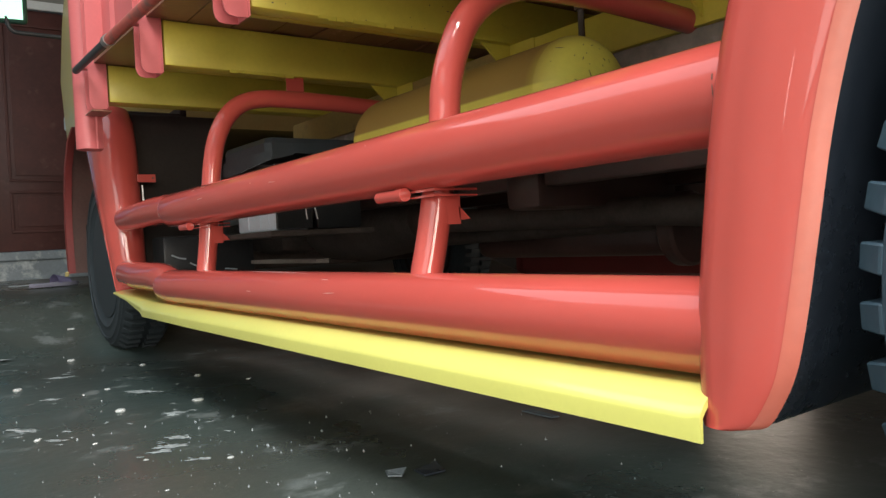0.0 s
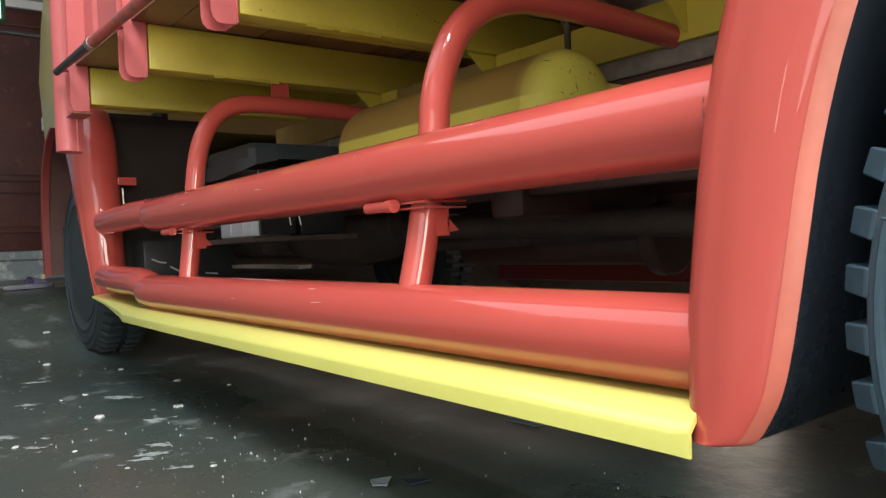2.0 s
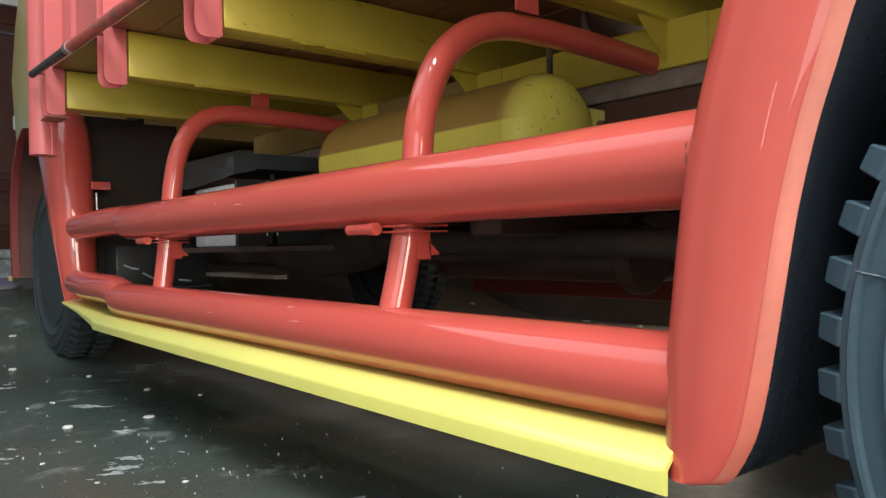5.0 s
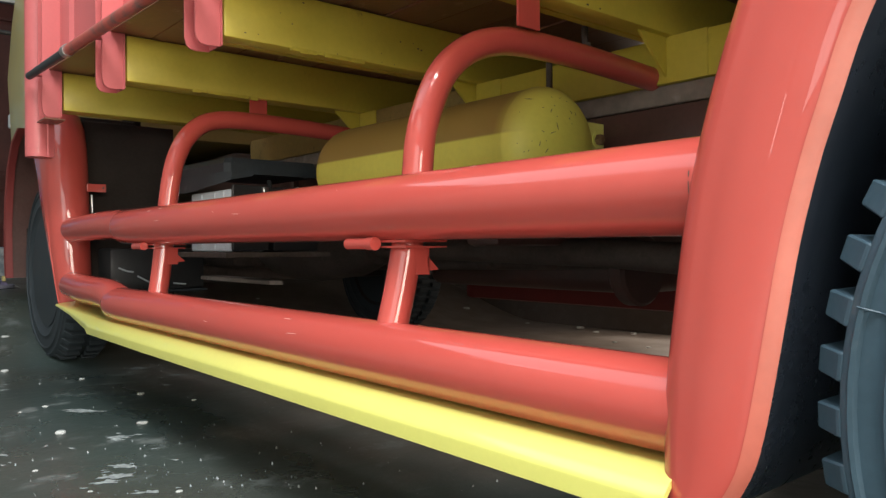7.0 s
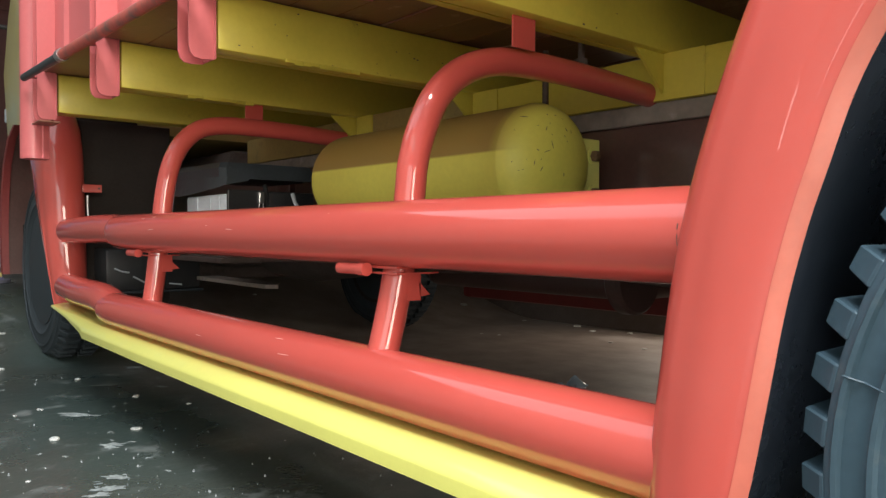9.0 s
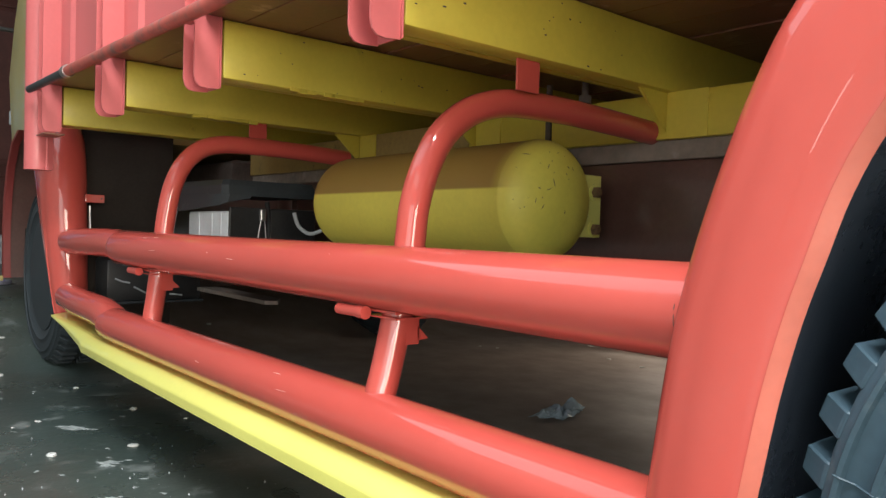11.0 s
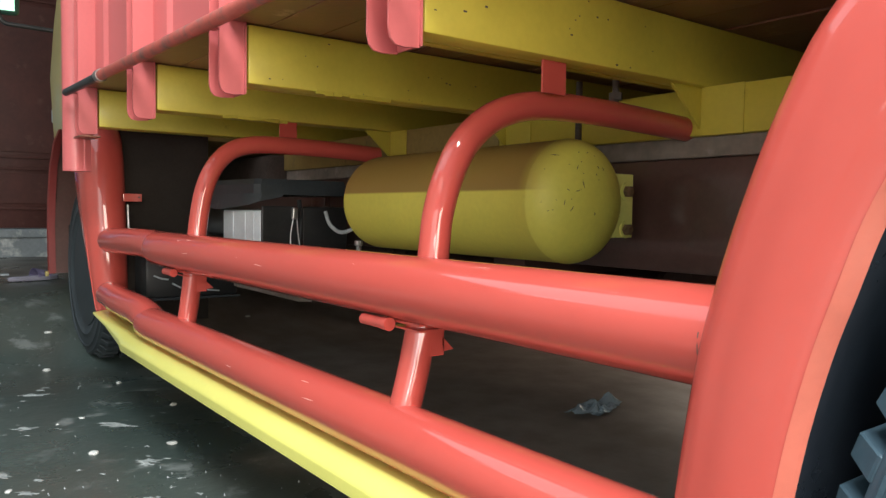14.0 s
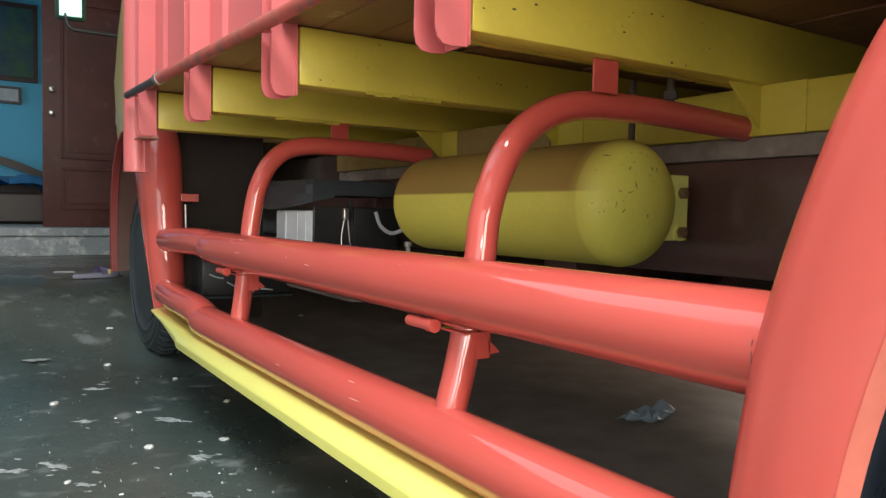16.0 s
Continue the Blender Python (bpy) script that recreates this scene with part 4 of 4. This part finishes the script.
part("end_board", block(-2.2495, -2.238, 1.148, 1.272, 0.49, 0.700, 0.003), BLACK_PLASTIC, battery, "black board at the end of the battery")
part("battery_tray", block(-2.66, -2.23, 1.12, 1.50, 0.468, 0.486, 0.003), GRIME, truck, "black steel battery tray")
bm = bmesh.new()
cover = [(-2.60, 1.125), (-2.275, 1.135), (-2.255, 1.152), (-2.255, 1.46), (-2.60, 1.46)]
rings(bm, [[(x, y, 0.737) for x, y in cover], [(x - 0.002, y, 0.770) for x, y in cover], [(x * 0.996 - 0.015, 1.29 + (y - 1.29) * 0.95, 0.787) for x, y in cover]])
part("battery_cover", bm, DUSTY_PLASTIC, truck, "dusty black plastic cover over the battery")
skirt = [(-2.62, 1.122), (-2.55, 1.118), (-2.46, 1.126), (-2.37, 1.119), (-2.28, 1.128), (-2.245, 1.15), (-2.24, 1.22)]
hem = (0.694, 0.686, 0.692, 0.697, 0.704, 0.715, 0.73)
rings(bm := bmesh.new(), [[(x, y, 0.740), (x, y + 0.004, 0.740), (x, y - 0.002, h), (x, y - 0.006, h)] for (x, y), h in zip(skirt, hem)])
part("cover_skirt", bm, DUSTY_PLASTIC, truck, "black dusty skirt below the cover", smooth=True)
part("second_battery", block(-2.57, -2.26, 1.30, 1.47, 0.487, 0.70, 0.008), BLACK_PLASTIC, truck, "dark battery casing", smooth=True)
cable = part("battery_cable", pipe(bend([(-2.27, 1.29, 0.72), (-2.235, 1.285, 0.62), (-2.27, 1.275, 0.50)], 0.05), 0.008, 10), BLACK_PLASTIC, truck, smooth=True)
part("cable_clip", block(-2.240, -2.226, 1.248, 1.268, 0.658, 0.697, 0.004), STEEL, cable, "shiny metal cable clip")
for dy in (-0.004, 0.008):
    part("wire", pipe(bend([(-2.233, 1.257 + dy, 0.66), (-2.238, 1.253 + dy * 2.5, 0.60), (-2.230, 1.262 + dy * 3, 0.52)], 0.03), 0.0022, 8), STEEL, cable, smooth=True)
part("cable_loop", pipe(bend([(-2.085, 1.29, 0.685), (-2.07, 1.295, 0.645), (-2.01, 1.30, 0.618), (-1.94, 1.31, 0.635), (-1.92, 1.34, 0.68)], 0.03), 0.006, 10), PALE_FOAM, truck, "pale looped hose", smooth=True)
part("drain_valve", lathe([(0, 0.008), (0.02, 0.008), (0.022, 0.013), (0.035, 0.013), (0.037, 0.005)], (-1.915, 1.31, 0.565), "z", 10), STEEL, truck, smooth=True)
part("shelf_board", plate([(-2.98, 1.345, 0.372), (-2.36, 1.335, 0.372), (-2.33, 1.37, 0.372), (-2.42, 1.425, 0.372), (-2.97, 1.43, 0.372)], 0.014), GREY_TIMBER, truck, "grey splintered board below the battery tray")
box = part("tool_box", block(-3.34, -3.00, 1.00, 1.37, 0.335, 0.50, 0.012), BLACK_PLASTIC, truck, "black plastic box under the battery tray", smooth=True)
part("box_lip", block(-3.345, -2.992, 0.995, 1.378, 0.326, 0.336, 0.003), DUSTY_PLASTIC, box)
for p in ([(-2.997, 1.03, 0.425), (-2.997, 1.06, 0.412), (-2.997, 1.085, 0.408)], [(-2.997, 1.10, 0.392), (-2.997, 1.14, 0.37), (-2.997, 1.18, 0.352), (-2.997, 1.21, 0.350)], [(-2.997, 1.24, 0.36), (-2.997, 1.29, 0.354)]):
    part("scuff", pipe(p, 0.0035, 6), PALE_FOAM, box)

# running gear in the dark below the frame
part("gearbox", lathe([(-3.4, 0.10), (-3.2, 0.16), (-2.9, 0.17), (-2.6, 0.14), (-2.45, 0.09)], (0, 1.87, 0.52), "x", 24), GRIME, truck, "oily dark gearbox", smooth=True)
part("engine_sump", block(-4.3, -3.3, 1.62, 2.12, 0.40, 0.95, 0.05), GRIME, truck, smooth=True)
part("drive_shaft", pipe([(-2.5, 1.87, 0.50), (-1.35, 1.87, 0.48), (0.0, 1.87, 0.40)], 0.042, 20), GRIME, truck, "dark drive shaft", smooth=True)
part("brake_drum", lathe([(-0.03, 0.02), (-0.03, 0.105), (-0.02, 0.115), (0.02, 0.115), (0.03, 0.105), (0.03, 0.02)], (-1.42, 2.12, 0.425), "x", 32), CHASSIS, truck, "brown drum on the drive shaft", smooth=True)
part("cross_member", block(-1.62, -1.48, 1.57, 2.17, 0.50, 0.80, 0.02), CHASSIS, truck, smooth=True)
part("cross_member", block(-2.75, -2.62, 1.57, 2.17, 0.58, 0.80, 0.02), CHASSIS, truck, smooth=True)
part("fuel_tank", block(-2.62, -1.50, 2.24, 2.60, 0.335, 0.84, 0.05, 3), CHASSIS, truck, "dark brown fuel tank beyond the frame", smooth=True)
part("exhaust_pipe", pipe(bend([(-3.1, 2.0, 0.42), (-2.2, 2.02, 0.44), (-1.2, 2.15, 0.46), (-0.5, 2.15, 0.50)], 0.15), 0.03, 16), GRIME, truck, "sooty exhaust pipe", smooth=True)
part("rear_axle", pipe([(0.105, 0.95, 0.385), (0.105, 2.8, 0.385)], 0.06, 20), GRIME, truck, smooth=True)
part("front_axle", block(-3.67, -3.57, 1.0, 2.7, 0.33, 0.42, 0.02), GRIME, truck, smooth=True)
part("leaf_spring", block(-0.75, 0.95, 1.50, 1.57, 0.47, 0.56, 0.008), GRIME, truck, smooth=True)
part("far_guard_board", block(-2.87, -0.4, 2.72, 2.78, 0.236, 0.352, 0.02), SHADED_RED, truck, "red guard on the other side, colour darkened for shade", smooth=True)
part("far_guard_post", block(-2.90, -2.82, 2.72, 2.80, 0.236, 0.95, 0.02), SHADED_RED, truck, smooth=True)
part("far_upper_tube", pipe([(-2.87, 2.75, 0.56), (-0.4, 2.75, 0.56)], 0.05, 20), SHADED_RED, truck, smooth=True)

# cab
bm = bmesh.new()
loops = []
for x, y0, zb, zt in ((-3.40, 0.865, 1.00, 2.35), (-3.46, 0.848, 0.99, 2.40), (-4.2, 0.872, 0.98, 2.42), (-4.75, 0.985, 0.75, 2.35), (-5.2, 1.08, 0.55, 1.7)):
    yc = 1.87
    w = yc - y0
    row = [(-w + 0.035, zb), (-w + 0.012, zb + 0.1), (-w, zb + 0.35), (-w + 0.02, zb + 0.62), (-w + 0.10, zt - 0.12), (-w + 0.2, zt)]
    loops.append([(x, yc + a, z) for a, z in row] + [(x, yc - a, z) for a, z in row[::-1]])
cab = part("cab", rings(bm, loops), CREAM, truck, "cream-yellow truck cab", smooth=True)
part("cab_reflector", block(-4.62, -4.58, 0.945, 0.975, 1.15, 1.225, 0.006), PALE_FOAM, cab, "small white reflector")
# flared red edge of the front wheel arch with its dark inside
bm = bmesh.new()
loops, inner = [], []
for x, z in ((-3.78, 1.04), (-3.92, 0.99), (-4.03, 0.88), (-4.085, 0.74), (-4.11, 0.60), (-4.105, 0.46), (-4.09, 0.36)):
    loops.append([(x, 0.842, z), (x - 0.02, 0.838, z), (x - 0.04, 0.848, z), (x - 0.04, 0.872, z), (x, 0.872, z), (x, 0.856, z)])
    inner.append([(x - 0.012, 0.874, z), (x - 0.012, 1.165, z), (x - 0.03, 1.165, z), (x - 0.03, 0.874, z)])
flare = part("arch_flare", rings(bm, loops), SHADED_RED, truck, "red flared edge of the front wheel arch", smooth=True)
part("arch_inside", rings(bmesh.new(), inner), CHASSIS, flare, "dark brown inside of the arch", smooth=True)
part("mud_flap", block(-4.10, -4.085, 0.93, 1.12, 0.33, 0.60, 0.004), FLAP, flare)
part("side_marker", block(-4.125, -4.10, 0.826, 0.842, 0.345, 0.37, 0.004), CREAM, flare)
part("wheel_house", block(-4.06, -3.25, 1.17, 1.2, 0.35, 1.06, 0.004), FLAP, cab, "black inside of the wheel arch")
part("wheel_house_roof", block(-4.06, -3.25, 0.90, 1.2, 1.0, 1.03, 0.004), FLAP, cab)
# mirror on its bent arm
arm = part("mirror_arm", pipe(bend([(-4.28, 0.655, 1.66), (-4.28, 0.672, 1.585), (-4.28, 0.90, 1.582)], 0.04), 0.011, 12), BLACK_PLASTIC, truck, "black bent mirror arm", smooth=True)
# head turned down and out, towards the yard gate
turned = Matrix.Translation((-4.25, 0.6765, 1.79)) @ Matrix.Rotation(radians(-7.5), 4, "Z") @ Matrix.Rotation(radians(8.9), 4, "Y")
bm = block(-0.05, 0.0, -0.0715, 0.0715, -0.165, 0.17, 0.022, 3)
bmesh.ops.transform(bm, matrix=turned, verts=bm.verts)
shell = part("mirror_shell", bm, GREEN_FRAME, arm, "dark green mirror shell", smooth=True)
bm = block(0.0, 0.003, -0.0515, 0.0515, -0.145, 0.15, 0.001)
bmesh.ops.transform(bm, matrix=turned, verts=bm.verts)
part("mirror_glass", bm, MIRROR, shell, "bright mirror glass")

# ---- loose things on the floor ----
def chip(x, y, size, stretch, turn, name="paint_chip", label="small white paint chip on the cement floor", seed=0):
    rng = random.Random(seed)
    bm = bmesh.new()
    n = 7
    low = [(size * stretch * math.cos(a) * rng.uniform(0.8, 1.1), size * math.sin(a) * rng.uniform(0.75, 1.1)) for a in [2 * math.pi * k / n for k in range(n)]]
    h = size * 0.55
    c, s = math.cos(turn), math.sin(turn)
    z = ground_height(x, y) - 0.002
    rings(bm, [[(x + (a * c - b * s) * f, y + (a * s + b * c) * f, z + g) for a, b in low] for f, g in ((1.0, 0.0), (1.02, h * 0.6), (0.75, h))])
    return tagged(part(name, bm, CHIP, smooth=True, sharp=50), label, "paint chip", group="chips on the floor")


for k, (x, y, s, st) in enumerate(((-2.235, 0.650, 0.015, 1.1), (-2.205, 0.857, 0.013, 1.4), (-2.888, 0.469, 0.015, 1.3), (-3.46, 0.726, 0.016, 1.1), (-1.541, 0.712, 0.008, 1.0), (-2.637, 0.697, 0.009, 1.5), (-3.86, 0.795, 0.014, 1.2), (-2.639, 0.993, 0.014, 1.3),
                                   (-3.086, 0.919, 0.013, 0.9), (-2.424, 1.093, 0.008, 1.0), (-1.662, 0.574, 0.006, 1.3), (-1.9, 0.52, 0.006, 1.1), (-2.6, 0.62, 0.006, 1.5), (-1.42, 0.55, 0.006, 1.0), (-2.05, 0.42, 0.008, 1.6), (-1.35, 0.80, 0.004, 1.2))):
    chip(x, y, s, st, k * 1.3, seed=k)

def scuff(verts, faces, x, y, length, width, turn, seed):
    """A ragged dry lime smear, a paper-thin crust on the cement."""
    rng = random.Random(seed)
    n = 22
    c, q = math.cos(turn), math.sin(turn)
    b = len(verts)
    z = ground_height(x, y) + 0.004 * noise.noise((x * 1.7, y * 1.7, 0)) + 0.0010
    verts.append((x, y, z + 0.0004))
    for k in range(n):
        a = 2 * math.pi * k / n
        r = 0.62 + 0.55 * noise.noise((math.cos(a) * 1.9 + seed * 3.7, math.sin(a) * 1.9, seed * 1.3)) + rng.uniform(-0.22, 0.22)
        u, v = length * r * math.cos(a), width * r * math.sin(a)
        verts.append((x + u * c - v * q, y + u * q + v * c, z))
    faces += [(b, b + 1 + k, b + 1 + (k + 1) % n) for k in range(n)]


verts, faces = [], []
rng = random.Random(5)
SMEARS = ((-2.086, 0.759, 0.050), (-2.06, 0.745, 0.030), (-2.49, 0.772, 0.085), (-2.192, 0.412, 0.070), (-2.603, 0.534, 0.060), (-2.21, 0.300, 0.075), (-1.80, 0.685, 0.045), (-1.736, 0.650, 0.055), (-1.70, 0.62, 0.035), (-1.576, 0.661, 0.035),
          (-2.942, 1.23, 0.060), (-3.22, 1.168, 0.070), (-2.011, 0.454, 0.040), (-5.0, 1.25, 0.10), (-3.05, 0.62, 0.08), (-3.6, 0.45, 0.10), (-2.75, 1.12, 0.04))
for k, (x, y, size) in enumerate(SMEARS):
    scuff(verts, faces, x, y, size, size * rng.uniform(0.35, 0.6), radians(54) + rng.uniform(-0.35, 0.35), k)
    for j in range(4):
        scuff(verts, faces, x + rng.gauss(0, size * 1.1), y + rng.gauss(0, size * 1.1), size * rng.uniform(0.12, 0.35), size * rng.uniform(0.08, 0.2), radians(54) + rng.uniform(-0.5, 0.5), k * 7 + j + 50)
mesh = bpy.data.meshes.new("lime_scuffs")
mesh.from_pydata(verts, [], faces)
mesh.materials.append(LIME)
tagged(new("lime_scuffs", mesh), "pale lime smears dried onto the dark cement floor", "smears", kind="stuff")

# crumbs farther off, under and beyond the truck
for k, (x, y, size) in enumerate(((-3.78, 3.52, 0.022), (-3.07, 3.02, 0.008), (-2.97, 3.06, 0.009), (-3.35, 3.66, 0.014), (-2.40, 3.31, 0.011), (-2.16, 3.26, 0.013), (-3.87, 1.77, 0.014), (-4.13, 2.16, 0.012), (-2.75, 3.60, 0.015), (-2.55, 3.68, 0.018), (-2.25, 3.70, 0.016), (-2.95, 3.70, 0.02))):
    chip(x, y, size, 1.3, k * 0.9, name="plaster_crumb", label="small pale plaster crumb on the dusty floor", seed=40 + k)

rng = random.Random(11)
verts, faces = [], []
for k in range(330):
    x, y = rng.uniform(-3.9, -0.7), rng.uniform(-0.1, 1.5)
    if rng.random() < 0.35:
        x, y = rng.gauss(-1.45, 0.30), rng.gauss(0.66, 0.16)
    s = rng.choice((0.0006, 0.0008, 0.001, 0.0014, 0.0022))
    z = ground_height(x, y) - 0.001
    b = len(verts)
    verts += [(x - s, y - s * 0.7, z), (x + s * 1.2, y - s, z), (x + s, y + s, z), (x - s * 0.8, y + s, z), (x, y, z + s * 1.3 + 0.003)]
    faces += [(b, b + 1, b + 4), (b + 1, b + 2, b + 4), (b + 2, b + 3, b + 4), (b + 3, b, b + 4)]
mesh = bpy.data.meshes.new("grit")
mesh.from_pydata(verts, [], faces)
mesh.materials.append(PALE_FOAM)
tagged(new("grit", mesh), "scattered pale grit on the cement floor", "grit", kind="stuff")


def shard(x, y, outline, material, name, label, tilt=0.02):
    """A thin scrap that lies on the floor with one edge curled up."""
    bm = bmesh.new()
    z = ground_height(x, y) + 0.004
    top = [(x + a, y + b, z + tilt * max(0, c) + 0.003) for a, b, c in outline]
    rings(bm, [[(px, py, z if pz < z + 0.006 else pz - 0.003) for px, py, pz in top], top])
    return tagged(part(name, bm, material), label, "scrap")


shard(-1.18, 0.90, [(-0.03, -0.012, 0), (0.0, -0.025, 0), (0.016, -0.004, 0), (0.0, 0.016, 1)], SCRAP, "plastic_scrap", "dull grey torn plastic scrap on the floor", 0.007)
shard(-1.155, 0.95, [(-0.02, -0.02, 0), (0.02, -0.024, 0), (0.024, 0.02, 0), (-0.016, 0.026, 1)], LINER, "dark_scrap", "dark torn scrap on the floor", 0.006)
shard(-1.32, 1.385, [(-0.05, -0.012, 0), (0.05, -0.01, 0), (0.055, 0.01, 0), (-0.04, 0.014, 0)], SCRAP, "thin_scrap", "thin dull grey strip on the floor")
shard(-5.0, 0.72, [(-0.06, -0.05, 0), (0.04, -0.06, 0), (0.05, 0.05, 0), (-0.04, 0.06, 0)], PALE_FOAM, "paper_scrap", "pale paper scrap on the floor")

# crumpled clear bag below the truck: a torn film with pointed corners and sharp folds
bm = bmesh.new()
n = 15
rows = []
for i in range(n):
    row = []
    for j in range(n):
        u, v = i / (n - 1) - 0.5, j / (n - 1) - 0.5
        a = math.atan2(v, u)
        r = 1 + 0.22 * math.cos(4 * a + 0.6) + 0.28 * noise.noise((math.cos(a) * 2.2, math.sin(a) * 2.2, 5.0))
        fold = abs(noise.noise((u * 4.2 + v * 2.0, v * 3.1, 7.3)))
        z = 0.006 + (0.075 * fold + 0.010 * abs(noise.noise((u * 19, v * 19, 1.1)))) * (1.0 - 2.6 * (u * u + v * v))
        row.append(bm.verts.new((-1.755 + u * 0.11 * r - v * 0.05, 2.19 + v * 0.225 * r + u * 0.04, max(0.005, z))))
    rows.append(row)
for a, b in zip(rows, rows[1:]):
    for k in range(n - 1):
        bm.faces.new((a[k], b[k], b[k + 1], a[k + 1]))
bmesh.ops.solidify(bm, geom=bm.faces[:], thickness=0.0008)
tagged(part("plastic_bag", bm, FILM), "crumpled clear plastic bag on the floor under the truck", "bag")

# slipper
def slipper(x, y, turn):
    z = ground_height(x, y)
    ob = thing("slipper", (x, y, z), "dull lilac foam slipper on the terrace floor", "slipper")
    c, s = math.cos(turn), math.sin(turn)

    def put(a, b, h):
        return (x + a * c - b * s, y + a * s + b * c, z + h)

    shape = [(0.14 * math.cos(t), (0.048 if math.cos(t) > 0 else 0.036) * math.sin(t) * (1 - 0.12 * math.cos(2 * t))) for t in [2 * math.pi * k / 24 for k in range(24)]]
    bm = bmesh.new()
    rings(bm, [[put(a * f, b * f, h) for a, b in shape] for f, h in ((0.96, 0.002), (1.0, 0.008), (1.0, 0.02), (0.97, 0.024))])
    part("sole", bm, SOLE, ob, smooth=True)
    bm = bmesh.new()
    loops = []
    for k in range(7):
        a = 0.0 + 0.075 * k / 6
        loops.append([put(a, 0.046 * math.cos(t), 0.02 + (0.048 - 0.02 * k / 6) * math.sin(t)) for t in [math.pi * q / 12 for q in range(13)]])
    rings(bm, loops, close=False)
    bmesh.ops.solidify(bm, geom=bm.faces[:], thickness=0.004)
    part("strap", bm, LILAC, ob, smooth=True)
    return ob


slipper(-4.60, 0.845, radians(112))
board = tagged(part("board", block(-5.9, -5.5, 2.3, 2.95, ground_height(-5.7, 2.5), ground_height(-5.7, 2.5) + 0.03, 0.003), PALE_BOARD), "pale board lying on the floor beyond the truck", "board")
